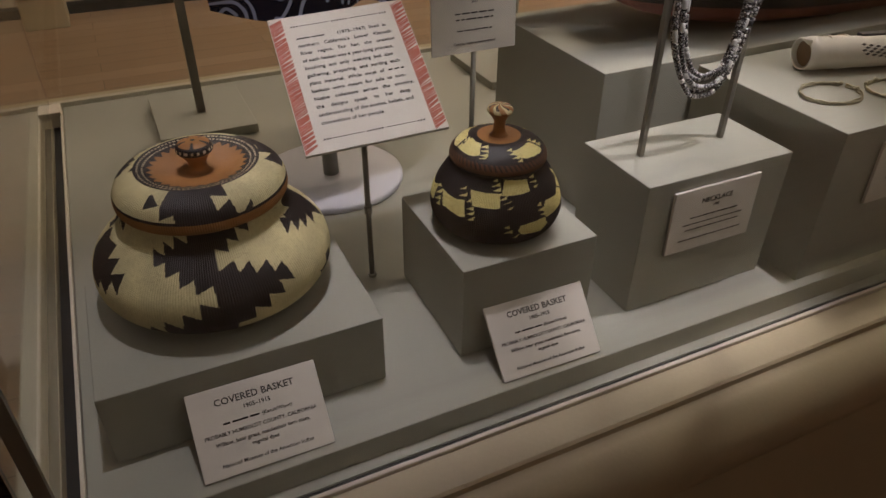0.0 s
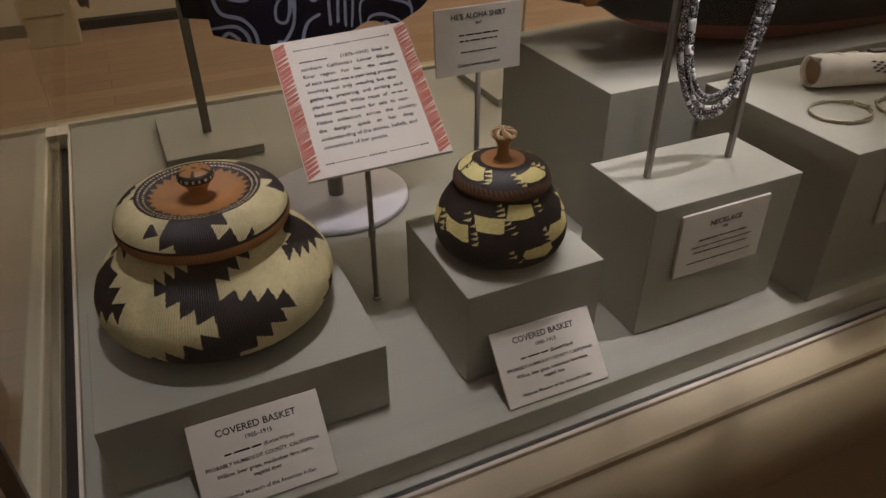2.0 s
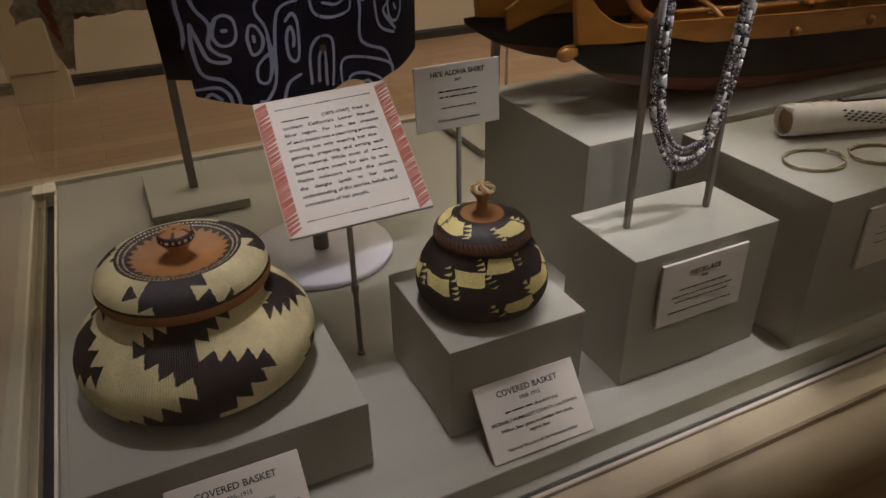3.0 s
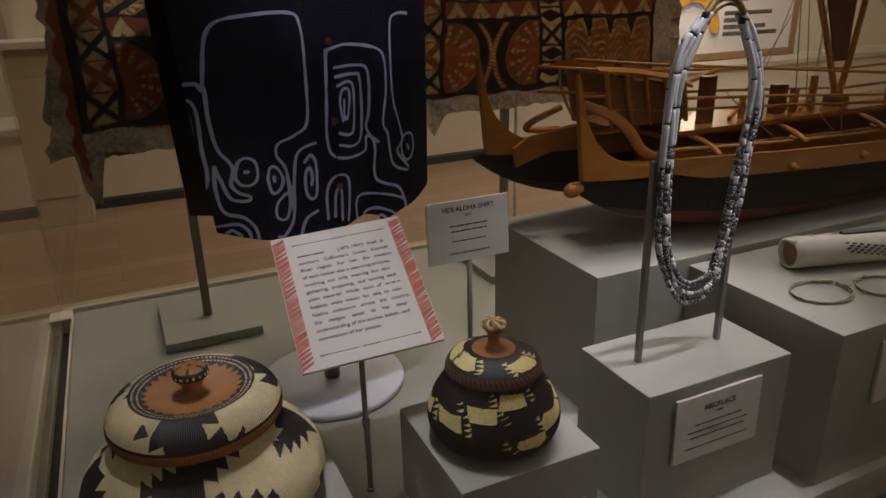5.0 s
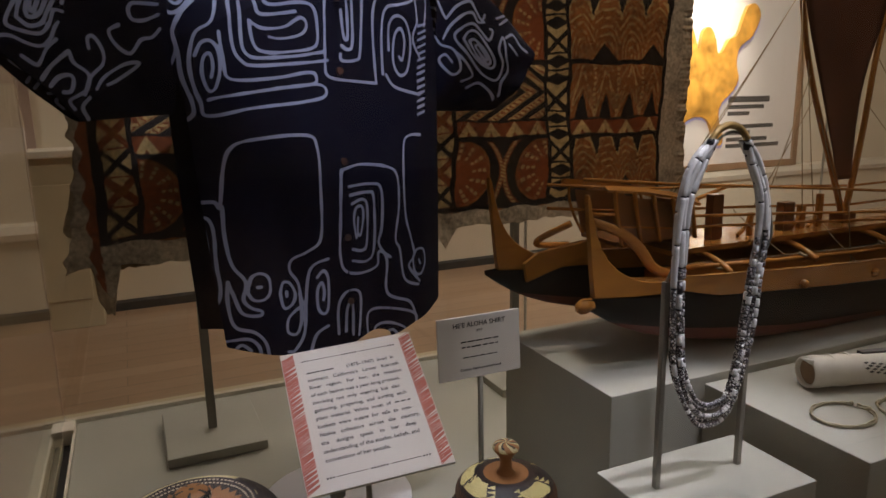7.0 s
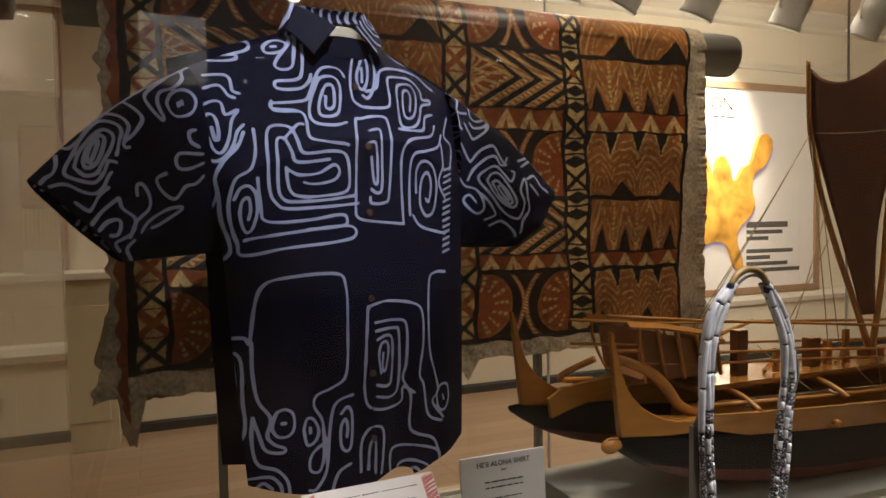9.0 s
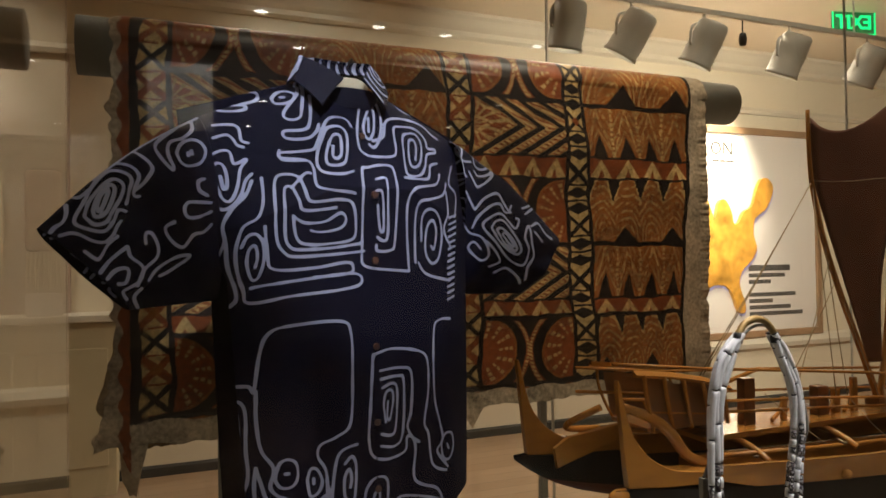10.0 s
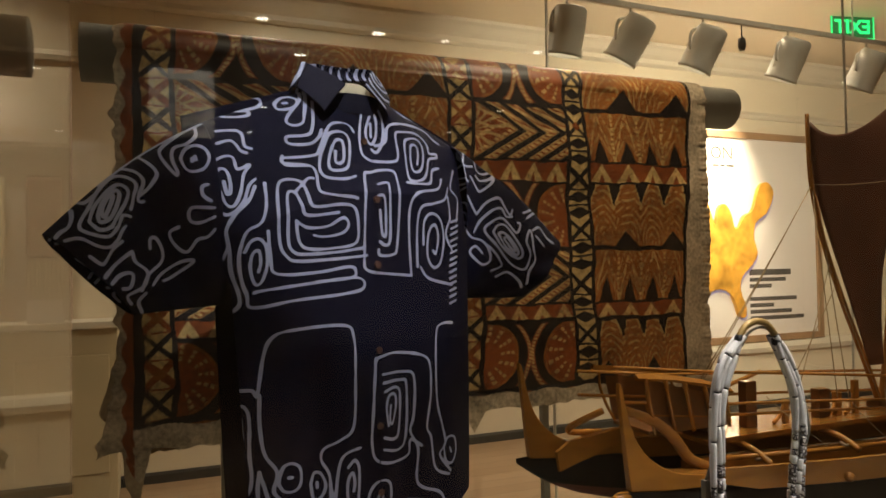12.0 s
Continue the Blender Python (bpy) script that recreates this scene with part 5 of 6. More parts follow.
    for lo, hi in ((c2b, c3a), (c1b, 0.345 + 0 * fall)):
        m = (X > lo) & (X < hi)
        a = np.clip((X - lo) / (hi - lo), 0, 1)
        chevrons(m, a, 1.738, 1.855)
        chevrons(m, a, 1.440, 1.553)
        for z0, z1 in ((1.272, 1.404), (1.553, 1.695), (1.855, 2.0)):
            leaves(m, a, z0, z1)
        small_band(m, a, 4, 1.695, 1.738)
        small_band(m, a, 4, 1.404, 1.440)
    for lo, hi, diamonds in ((c1a, c1b, False), (c2a, c2b, False), (c3a, c3b, True)):
        m = (X > lo) & (X < hi)
        u = (X - (lo + hi) / 2) / (hi - lo) * 2
        put(m, CREAM_PAINT)
        if diamonds:
            q = ((1.8365 - Z) / 0.1105) % 1.0
            v = (q - 0.205) / 0.205
            cross, odd = q < 0.41, np.floor((1.8365 - Z) / 0.1105) % 2 == 0
            put(m & cross & (np.abs(np.abs(u) - np.abs(v)) < 0.27), BLACK_PAINT)
            put(m & cross & odd & (np.abs(u) + np.abs(v) < 0.5) & (Z > 1.8), RUSSET)
            for mid in (0.555, 0.855):
                put(m & ~cross & (np.abs(u) * 0.85 + np.abs(q - mid) / 0.115 < 1), BLACK_PAINT)
            put(m & (np.minimum(np.abs(q - 0.41), np.abs(q - 0.705)) < 0.020), BLACK_PAINT)
        else:
            k = (1.275 - Z) / 0.0478
            q, odd = k % 1.0, np.floor(k) % 2 == 0
            v = q * 2 - 1
            put(m & odd & (np.abs(np.abs(u) - np.abs(v)) < 0.33), RUSSET)
            put(m & odd & (np.maximum(np.abs(u), np.abs(v)) < 0.3), OCHRE)
            put(m & ~odd & (np.abs(np.abs(u) - np.abs(v)) < 0.26), BLACK_PAINT)
            put(m & (np.abs(v) > 0.93), RUSSET)
        put((np.abs(X - lo) < 0.0045) | (np.abs(X - hi) < 0.0045), BLACK_PAINT)
    body = (X > c1b) & (X < right) & ~((X > c3a) & (X < c3b)) & ~((X > c2a) & (X < c2b))
    for z0 in BROAD_LINES:
        put((np.abs(Z - z0) < 0.0048) & body, BLACK_PAINT)
    for z0 in FINE_LINES:
        put((np.abs(Z - z0) < 0.0022) & body, BLACK_PAINT)
    put(np.abs(X - right) < 0.0048, BLACK_PAINT)
    put((X > 0.076) & (X < 0.090), BLACK_PAINT)
    put((np.abs(Z - 1.270) < 0.006) & (X > 0.08) & (X < right), BLACK_PAINT)
    margin = (X > right + 0.0045) | (x < 0.076) | (z < 1.264 + 0.003 * np.sin(x * 60))
    stain = 0.5 + 0.5 * np.sin(x * 90 + z * 35) * np.sin(z * 70 + 2)
    edge = np.where(x < 0.076, (x - 0.03) / 0.046, 0.0)
    pale = np.outer(1 - 0.55 * np.clip(edge, 0, 1) * stain, np.array((0.50, 0.40, 0.27)))
    col[margin] = pale[margin]
    rust = (x > 0.062 + 0.004 * np.sin(z * 130)) & (x < 0.076)
    put(rust, RUSSET)
    return col


def tapa_material():
    m, n, l, p = nodes_of("painted_bark_cloth")
    at = n.new("ShaderNodeAttribute")
    at.attribute_name = "paint"
    co = n.new("ShaderNodeTexCoord")
    big, small = n.new("ShaderNodeTexNoise"), n.new("ShaderNodeTexNoise")
    big.inputs["Scale"].default_value, big.inputs["Detail"].default_value = 14, 6
    small.inputs["Scale"].default_value, small.inputs["Detail"].default_value = 130, 6
    for t in (big, small):
        l.new(co.outputs["Object"], t.inputs["Vector"])
    ad = n.new("ShaderNodeMath")
    ad.operation = "ADD"
    l.new(big.outputs["Fac"], ad.inputs[0])
    l.new(small.outputs["Fac"], ad.inputs[1])
    rg = n.new("ShaderNodeMapRange")
    rg.inputs["From Min"].default_value, rg.inputs["From Max"].default_value = 0.6, 1.4
    rg.inputs["To Min"].default_value, rg.inputs["To Max"].default_value = 0.3, 1.6
    l.new(ad.outputs[0], rg.inputs["Value"])
    s = n.new("ShaderNodeVectorMath")
    s.operation = "SCALE"
    l.new(at.outputs["Color"], s.inputs[0])
    l.new(rg.outputs["Result"], s.inputs["Scale"])
    l.new(s.outputs["Vector"], p.inputs["Base Color"])
    p.inputs["Roughness"].default_value = 0.46
    b = n.new("ShaderNodeBump")
    b.inputs["Strength"].default_value, b.inputs["Distance"].default_value = 0.35, 0.0015
    l.new(ad.outputs[0], b.inputs["Height"])
    l.new(b.outputs["Normal"], p.inputs["Normal"])
    return m


def ragged(q, seed):
    return noise.noise((q * 9, seed, 0)) * 0.6 + noise.noise((q * 31, seed, 4)) * 0.4


tapa = thing("bark_cloth", "brown and black painted bark cloth with raw cream edges", "cloth", at=(0, 0, 0))
NX, NZ, NT = 760, 400, 34
verts, faces = [], []
px, pz = np.zeros((NZ + NT + 1, NX + 1)), np.zeros((NZ + NT + 1, NX + 1))
for j in range(NZ + NT + 1):
    for i in range(NX + 1):
        qx = i / NX
        if j <= NZ:
            q = j / NZ
            low = 1.232 + 0.020 * ragged(qx * 1.3, 1.0) - (0.045 * max(0, 1 - abs(qx - 0.52) / 0.02)) * 0.9
            if qx < 0.2:
                low -= 0.014 * (1 - qx / 0.2)
            if 0.02 < qx < 0.05:
                low -= 0.05 * math.sin(math.pi * (qx - 0.02) / 0.03)
            z = low + (1.896 - low) * q
            y = 1.6665 + 0.004 * math.sin(qx * 23 + 3 * z) * (1 - q) + 0.003 * math.sin(z * 17 + qx * 9) + (0.006 * ragged(qx * 1.2 + z, 2.0) if z < 1.27 else 0)
            flat_z = z
        else:
            a = math.pi * (j - NZ) / NT * 0.9
            y, z = 1.722 - 0.0550 * math.cos(a), 1.896 + 0.0545 * math.sin(a)
            flat_z = 1.896 + 0.0545 * a
        edge_l = 0.050 + 0.030 * ragged(z * 1.6, 3.0) - (0.030 if z < 1.36 else 0) * (1 - (z - 1.22) / 0.14 if z < 1.36 else 0)
        edge_r = 1.300 + 0.010 * ragged(z * 2, 5.0)
        mid_l, mid_r = 0.078, 1.270
        if qx < 0.03:
            x = edge_l + (mid_l - edge_l) * qx / 0.03
            y += 0.012 * (1 - qx / 0.03) * ragged(z * 0.9, 6.0)
        elif qx > 0.98:
            x = mid_r + (edge_r - mid_r) * (qx - 0.98) / 0.02
            y += 0.010 * (qx - 0.98) / 0.02 * ragged(z * 4, 7.0)
        else:
            x = mid_l + (mid_r - mid_l) * (qx - 0.03) / 0.95
        verts.append((x, y, z))
        px[j, i], pz[j, i] = x, flat_z
W1 = NX + 1
faces = [(j * W1 + i, j * W1 + i + 1, (j + 1) * W1 + i + 1, (j + 1) * W1 + i) for j in range(NZ + NT) for i in range(NX)]
me = bpy.data.meshes.new("painted_cloth")
me.from_pydata(verts, [], faces)
paint = me.attributes.new("paint", "FLOAT_COLOR", "POINT")
rgb = tapa_color(px.ravel(), pz.ravel())
paint.data.foreach_set("color", np.hstack((rgb, np.ones((len(rgb), 1)))).astype(np.float32).ravel())
me.materials.append(tapa_material())
me.polygons.foreach_set("use_smooth", [True] * len(me.polygons))
ob = new("painted_cloth", me)
ob.parent = tapa
th = ob.modifiers.new("cloth", "SOLIDIFY")
th.thickness, th.offset = 0.0015, 0

# torn unpainted flaps along the edge of the cloth
RAW = surface("raw_bark_cloth", (0.40, 0.30, 0.18), 0.75, 0.45, 22, 0.5, 160)
HEM = surface("browned_bark_cloth", (0.20, 0.115, 0.04), 0.7, 0.4, 30, 0.4, 180)


def flap(name, left, right, z0, z1, y, mat, label, nx=14, nz=34):
    bm = bmesh.new()
    rows = []
    for j in range(nz + 1):
        z = z0 + (z1 - z0) * j / nz
        a, b = left(z) + 0.006 * ragged(z * 2.2, 11.0), right(z)
        rows.append([bm.verts.new((a + (b - a) * i / nx, y - 0.010 * ragged(z * 1.1 + i * 0.03, 12.0) * (1 - i / nx), z + 0.008 * ragged(i * 0.05, 14.0) * (1 - j / nz))) for i in range(nx + 1)])
    for a, b in zip(rows, rows[1:]):
        for i in range(nx):
            bm.faces.new((a[i], a[i + 1], b[i + 1], b[i]))
    ob = part(name, bm, mat, tapa, label, True)
    t = ob.modifiers.new("cloth", "SOLIDIFY")
    t.thickness, t.offset = 0.0014, 0
    return ob


flap("torn_flap", lambda z: 0.024 + max(0.0, z - 1.29) * 0.28 + max(0.0, 1.285 - z) * 1.1, lambda z: 0.084, 1.258, 1.465, 1.676, RAW, "torn raw flap at the side")
flap("torn_flap", lambda z: 0.060 + max(0.0, 1.18 - z) * 0.35, lambda z: 0.097 - max(0.0, 1.21 - z) * 0.18, 1.142, 1.262, 1.674, RAW, "thin torn tail", 6, 22)
flap("torn_flap", lambda z: 0.082, lambda z: 0.150 + 2.1 * (z - 1.219), 1.219, 1.262, 1.676, HEM, "browned torn hem", 16, 8)


# ---- the model ship ----
HONEY = surface("honey_varnished_wood", (0.40, 0.165, 0.026), 0.24, 0.25, 14, 0.2, 160, stretch=(1, 6, 6), coat=0.7)
BROWN = surface("brown_varnished_wood", (0.17, 0.066, 0.016), 0.32, 0.3, 14, 0.2, 160, stretch=(1, 6, 6), coat=0.3)
PITCH = surface("black_hull_paint", (0.009, 0.008, 0.007), 0.45, 0.2, 10, 0.1, 200, spec=0.2)
OXIDE = surface("red_bottom_paint", (0.12, 0.026, 0.012), 0.45, 0.2, 10, 0.1, 200)
SAIL = surface("dark_red_brown_matting", (0.125, 0.038, 0.008), 0.75, 0.25, 18, 0.4, 350)
LINE = surface("tan_rigging_line", (0.36, 0.26, 0.13), 0.7, 0.2, 60, 0.3, 500)

ship = thing("model_ship", "varnished wooden double-hulled sailing canoe model with rigging", "model ship", at=(0, 0, 1.0804))
SHIP_Z = 1.0804


def keel(x):
    return between(x, ((0.705, 1.193), (0.74, 1.168), (0.80, 1.138), (0.90, 1.111), (1.02, 1.092), (1.2, 1.0825), (1.7, 1.0825), (2.1, 1.10), (2.3, 1.15))) - SHIP_Z


def wale_low(x):
    return between(x, ((0.705, 1.2), (0.74, 1.2), (0.85, 1.191), (1.1, 1.176), (1.4, 1.163), (1.8, 1.166), (2.3, 1.2))) - SHIP_Z


def wale_top(x):
    return between(x, ((0.80, 1.222), (0.88, 1.222), (1.1, 1.211), (1.4, 1.2), (1.8, 1.204), (2.3, 1.24))) - SHIP_Z


def breadth(x):
    return between(x, ((0.703, 0.003), (0.73, 0.010), (0.80, 0.024), (0.95, 0.036), (1.2, 0.042), (1.7, 0.042), (2.1, 0.026), (2.3, 0.003)))


STATIONS = [0.705, 0.715, 0.73, 0.75, 0.78, 0.82, 0.87, 0.93, 1.0, 1.1, 1.2, 1.35, 1.5, 1.7, 1.9, 2.05, 2.2, 2.29]


def loft(sections):
    bm = bmesh.new()
    rows = [[bm.verts.new(p) for p in s] for s in sections]
    for a, b in zip(rows, rows[1:]):
        for i in range(len(a) - 1):
            bm.faces.new((a[i], a[i + 1], b[i + 1], b[i]))
    bmesh.ops.recalc_face_normals(bm, faces=bm.faces)
    return bm


def hull(dx, y, dz, label):
    body, red = [], []
    for x in STATIONS:
        k, t, b = keel(x), wale_low(x), breadth(x)
        cut = between(x, ((0.7, 1.17), (0.90, 1.135), (1.1, 1.112), (1.4, 1.101), (2.3, 1.12))) - SHIP_Z
        row, low = [], []
        for i in range(-10, 11):
            q = abs(i) / 10
            z = k + (t - k) * q ** 1.7
            w = b * math.sin(math.pi / 2 * q) ** 0.8 * (1 if i > 0 else -1)
            row.append((x + dx, y + w, z + dz))
        body.append(row)
        for i in range(-6, 7):
            q = abs(i) / 6 * max(0.0, min(1.0, (cut - k) / max(t - k, 1e-4))) ** (1 / 1.7)
            z = k + (t - k) * q ** 1.7
            w = (b * math.sin(math.pi / 2 * q) ** 0.8 + 0.0006) * (1 if i > 0 else -1)
            low.append((x + dx, y + w, z + dz - 0.0006))
        red.append(low)
    h = part("hull", loft(body), PITCH, ship, label, True)
    part("bottom", loft(red), OXIDE, h, "dull red painted bottom", True)
    for side in (-1, 1):
        out = []
        for x in [0.845] + [q for q in STATIONS if q >= 0.85]:
            b, lo, hi = breadth(x), wale_low(x), max(wale_top(x), wale_low(x) + 0.01)
            lo = hi - (hi - lo) * max(0.3, min(1.0, (x - 0.80) / 0.1))
            ys = y + side * (b + 0.0022)
            yi = y + side * max(0.001, b - 0.004)
            out.append([(x + dx, yi, lo + dz), (x + dx, ys, lo + dz), (x + dx, ys + side * 0.002, hi + dz), (x + dx, yi, hi + dz), (x + dx, yi, lo + dz)])
        part("wale", loft(out), HONEY, h, "honey-coloured plank along the side", False)
    # stern fin: tall thin point that sweeps down into the side
    fin = smooth_path([(0.726, 0, 1.200), (0.721, 0, 1.235), (0.717, 0, 1.275), (0.710, 0, 1.345), (0.715, 0, 1.348), (0.722, 0, 1.315), (0.731, 0, 1.283), (0.743, 0, 1.260), (0.759, 0, 1.242), (0.780, 0, 1.228), (0.803, 0, 1.219), (0.85, 0, 1.213), (0.905, 0, 1.211)], 4) + [Vector((0.905, 0, 1.195)), Vector((0.79, 0, 1.196))]
    bm = bmesh.new()
    rows = []
    for w in (-1, 1):
        rows.append([bm.verts.new((p.x + dx, y + w * min(breadth(p.x) + 0.004, 0.0045 + 0.11 * max(0, p.x - 0.715) + 0.02 * max(0, 1.24 - p.z)), p.z - SHIP_Z + dz)) for p in fin])
    k = len(fin)
    for i in range(k):
        bm.faces.new((rows[0][i], rows[0][(i + 1) % k], rows[1][(i + 1) % k], rows[1][i]))
    bm.faces.new(rows[0][::-1])
    bm.faces.new(rows[1])
    bmesh.ops.recalc_face_normals(bm, faces=bm.faces)
    part("stern_fin", bm, HONEY, h, "tall pointed honey-coloured stern piece").modifiers.new("rounding", "BEVEL").width = 0.0022
    if dx == 0:
        part("stern_knob", rod([(0.698 + dx, y, 1.186 - SHIP_Z + dz), (0.702 + dx, y, 1.187 - SHIP_Z + dz), (0.710 + dx, y, 1.189 - SHIP_Z + dz), (0.724 + dx, y, 1.192 - SHIP_Z + dz)], [0.004, 0.009, 0.0115, 0.010], 14), HONEY, h, "rounded stern foot", True)
    part("thwart_rail", rod([(x + dx, y, wale_top(x) + dz + 0.004) for x in (0.9, 1.1, 1.3, 1.5, 1.8, 2.1)], 0.004, 8), HONEY, h, "rounded rail", True)
    return h


hull(0.0, 1.222, 0.0, "slim black hull with honey-coloured upper plank")
hull(-0.064, 1.395, 0.012, "slim black hull with honey-coloured upper plank")


def z_(v):
    return v - SHIP_Z


deck = part("deck", box(0.90, 2.05, 1.255, 1.372, z_(1.236), z_(1.243), 0.001), HONEY, ship, "varnished plank deck between the hulls")
for i in range(7):
    yy = 1.262 + 0.0165 * i
    part("deck_plank", box(0.895, 2.055, yy - 0.0075, yy + 0.0075, z_(1.2432), z_(1.2455)), HONEY, deck)
for x in (0.97, 1.16, 1.36, 1.58, 1.8, 2.0):
    pts = smooth_path([(x, 1.20, z_(1.213)), (x, 1.222, z_(1.224)), (x, 1.26, z_(1.232)), (x, 1.34, z_(1.233)), (x, 1.39, z_(1.228)), (x, 1.41, z_(1.22))], 4)
    part("cross_beam", rod(pts, 0.0055, 8), HONEY, ship, "rounded cross beam lashed to both hulls", True)
    for y in (1.222, 1.393):
        part("lashing", rod(smooth_path([(x + 0.009 * math.cos(a), y + 0.008 * math.sin(a), z_(1.219) + 0.002 * math.sin(3 * a)) for a in np.linspace(0, 6.0, 9)], 2), 0.0022, 6), LINE, ship, "knotted tan lashing", True)
# curved stern arm and steering paddles
part("stern_arm", rod(smooth_path([(0.752, 1.262, z_(1.304)), (0.799, 1.252, z_(1.283)), (0.828, 1.245, z_(1.257)), (0.848, 1.238, z_(1.228)), (0.884, 1.228, z_(1.212))], 6), [0.0062 + 0.003 * math.sin(i / 24 * math.pi) for i in range(25)], 10), HONEY, ship, "curved honey-coloured stern arm", True)
part("stern_arm", rod(smooth_path([(0.76, 1.33, z_(1.29)), (0.73, 1.37, z_(1.262)), (0.742, 1.395, z_(1.245)), (0.80, 1.395, z_(1.24))], 6), 0.0055, 10), HONEY, ship, "curved stern arm", True)
pad = bmesh.new()
vs = [pad.verts.new(p) for p in [(0.694, 1.36, z_(1.225)), (0.699, 1.36, z_(1.194)), (0.735, 1.36, z_(1.205)), (0.82, 1.355, z_(1.228)), (0.845, 1.35, z_(1.243)), (0.84, 1.35, z_(1.256)), (0.80, 1.355, z_(1.253)), (0.72, 1.36, z_(1.24))]]
f = pad.faces.new(vs)
r = bmesh.ops.extrude_face_region(pad, geom=[f])
bmesh.ops.translate(pad, verts=[g for g in r["geom"] if isinstance(g, bmesh.types.BMVert)], vec=(0, 0.007, 0))
bmesh.ops.recalc_face_normals(pad, faces=pad.faces)
part("steering_paddle", pad, HONEY, ship, "broad honey-coloured steering blade")
part("paddle_shaft", rod([(0.84, 1.354, z_(1.25)), (1.0, 1.33, z_(1.305)), (1.08, 1.32, z_(1.33))], 0.0038, 8), HONEY, ship, "thin paddle shaft", True)

# open stern shelter with bent ribs
shelter = part("shelter_floor", box(0.795, 0.935, 1.262, 1.352, z_(1.262), z_(1.268), 0.001), BROWN, ship, "stern shelter of bent ribs")
for side, y in ((-1, 1.258), (1, 1.356)):
    for i in range(5):
        x = 0.79 + 0.036 * i
        part("rib", rod(smooth_path([(x + 0.014, y + side * 0.0, z_(1.262)), (x + 0.002, y + side * 0.008, z_(1.29)), (x - 0.008, y + side * 0.012, z_(1.322)), (x - 0.010, y + side * 0.010, z_(1.352 - 0.007 * i))], 4), 0.0036, 8, flat=0.7), HONEY, shelter, "bent rib", True)
    part("side_board", loft([[(x, y + side * 0.010, z_(zt - 0.004)), (x, y + side * 0.013, z_(zt)), (x, y + side * 0.004, z_(zt + 0.006)), (x, y + side * 0.004, z_(zt - 0.004)), (x, y + side * 0.010, z_(zt - 0.004))] for x, zt in ((0.765, 1.352), (0.83, 1.345), (0.89, 1.334), (0.945, 1.318))]), HONEY, shelter, "flat top board")
    part("side_screen", loft([[(x, y + side * 0.003, z_(1.266)), (x - 0.012, y + side * 0.006, z_(zt - 0.006))] for x, zt in ((0.80, 1.345), (0.86, 1.338), (0.94, 1.318))]), BROWN, shelter, "dark brown screen")
part("end_board", box(0.936, 0.942, 1.262, 1.352, z_(1.246), z_(1.318), 0.001), BROWN, shelter, "dark end board")
for z0, z1, y in ((1.368, 1.300, 1.262), (1.318, 1.262, 1.256), (1.300, 1.248, 1.256), (1.350, 1.300, 1.36), (1.312, 1.262, 1.36)):
    part("rail", rod([(0.735, y, z_(z0)), (0.9, y, z_(z0 - 0.018)), (1.15, y, z_((z0 + z1) / 2 - 0.006)), (1.45, y, z_(z1)), (2.0, y, z_(z1 + 0.005))], 0.0026, 8), HONEY, ship, "long thin deck rail", True)
for x, top, w in ((1.022, 1.322, 0.012), (1.10, 1.285, 0.005), (1.19, 1.296, 0.013), (1.225, 1.288, 0.007), (1.27, 1.305, 0.006), (1.50, 1.30, 0.012), (1.62, 1.3, 0.006), (1.8, 1.3, 0.012)):
    part("deck_post", box(x - w, x + w, 1.285, 1.285 + 1.4 * w, z_(1.2455), z_(top), 0.0012), BROWN if w > 0.009 else HONEY, ship, "short deck post")
    if w < 0.009:
        part("knee", rod(smooth_path([(x - 0.028, 1.288, z_(1.247)), (x - 0.010, 1.288, z_(1.262)), (x, 1.288, z_(top))], 4), 0.0035, 8), HONEY, ship, "curved knee", True)

# claw sail between two bent spars
LEFT_SPAR = smooth_path([(1.353, 1.303, z_(1.250)), (1.339, 1.303, z_(1.286)), (1.300, 1.303, z_(1.37)), (1.262, 1.303, z_(1.45)), (1.222, 1.303, z_(1.55)), (1.198, 1.303, z_(1.64)), (1.191, 1.303, z_(1.70)), (1.189, 1.303, z_(1.782))], 6)
RIGHT_SPAR = smooth_path([(1.355, 1.303, z_(1.250)), (1.370, 1.303, z_(1.32)), (1.386, 1.303, z_(1.42)), (1.402, 1.303, z_(1.56)), (1.435, 1.303, z_(1.70)), (1.49, 1.303, z_(1.84)), (1.545, 1.303, z_(1.93))], 6)
for spar in (LEFT_SPAR, RIGHT_SPAR):
    n = len(spar)
    part("spar", rod(spar, [0.0065 - 0.003 * i / n for i in range(n)], 10), HONEY, ship, "bent varnished spar", True)
part("mast_foot", box(1.335, 1.372, 1.288, 1.318, z_(1.2455), z_(1.262), 0.003), BROWN, ship, "dark mast step")
sec = []
for j in range(41):
    q = j / 40
    zl = z_(1.325) + (z_(1.768) - z_(1.325)) * q
    xl = between(zl + SHIP_Z, [(p.z + SHIP_Z, p.x) for p in LEFT_SPAR]) + 0.006 + 0.013 * math.sin(math.pi * min(1, q * 1.35)) * (1 if q < 0.74 else 0)
    zr = z_(1.325) + (z_(1.915) - z_(1.325)) * q
    xr = between(zr + SHIP_Z, [(p.z + SHIP_Z, p.x) for p in RIGHT_SPAR]) - 0.006 - 0.018 * math.sin(math.pi * min(1, q * 2.2)) * (1 if q < 0.45 else 0)
    row = []
    for i in range(13):
        s = i / 12
        dip = -0.055 * q ** 6 * math.sin(math.pi * s) ** 0.8
        row.append((xl + (xr - xl) * s, 1.303 + 0.022 * math.sin(math.pi * s) * q, zl + (zr - zl) * s ** 1.25 + dip))
    sec.append(row)
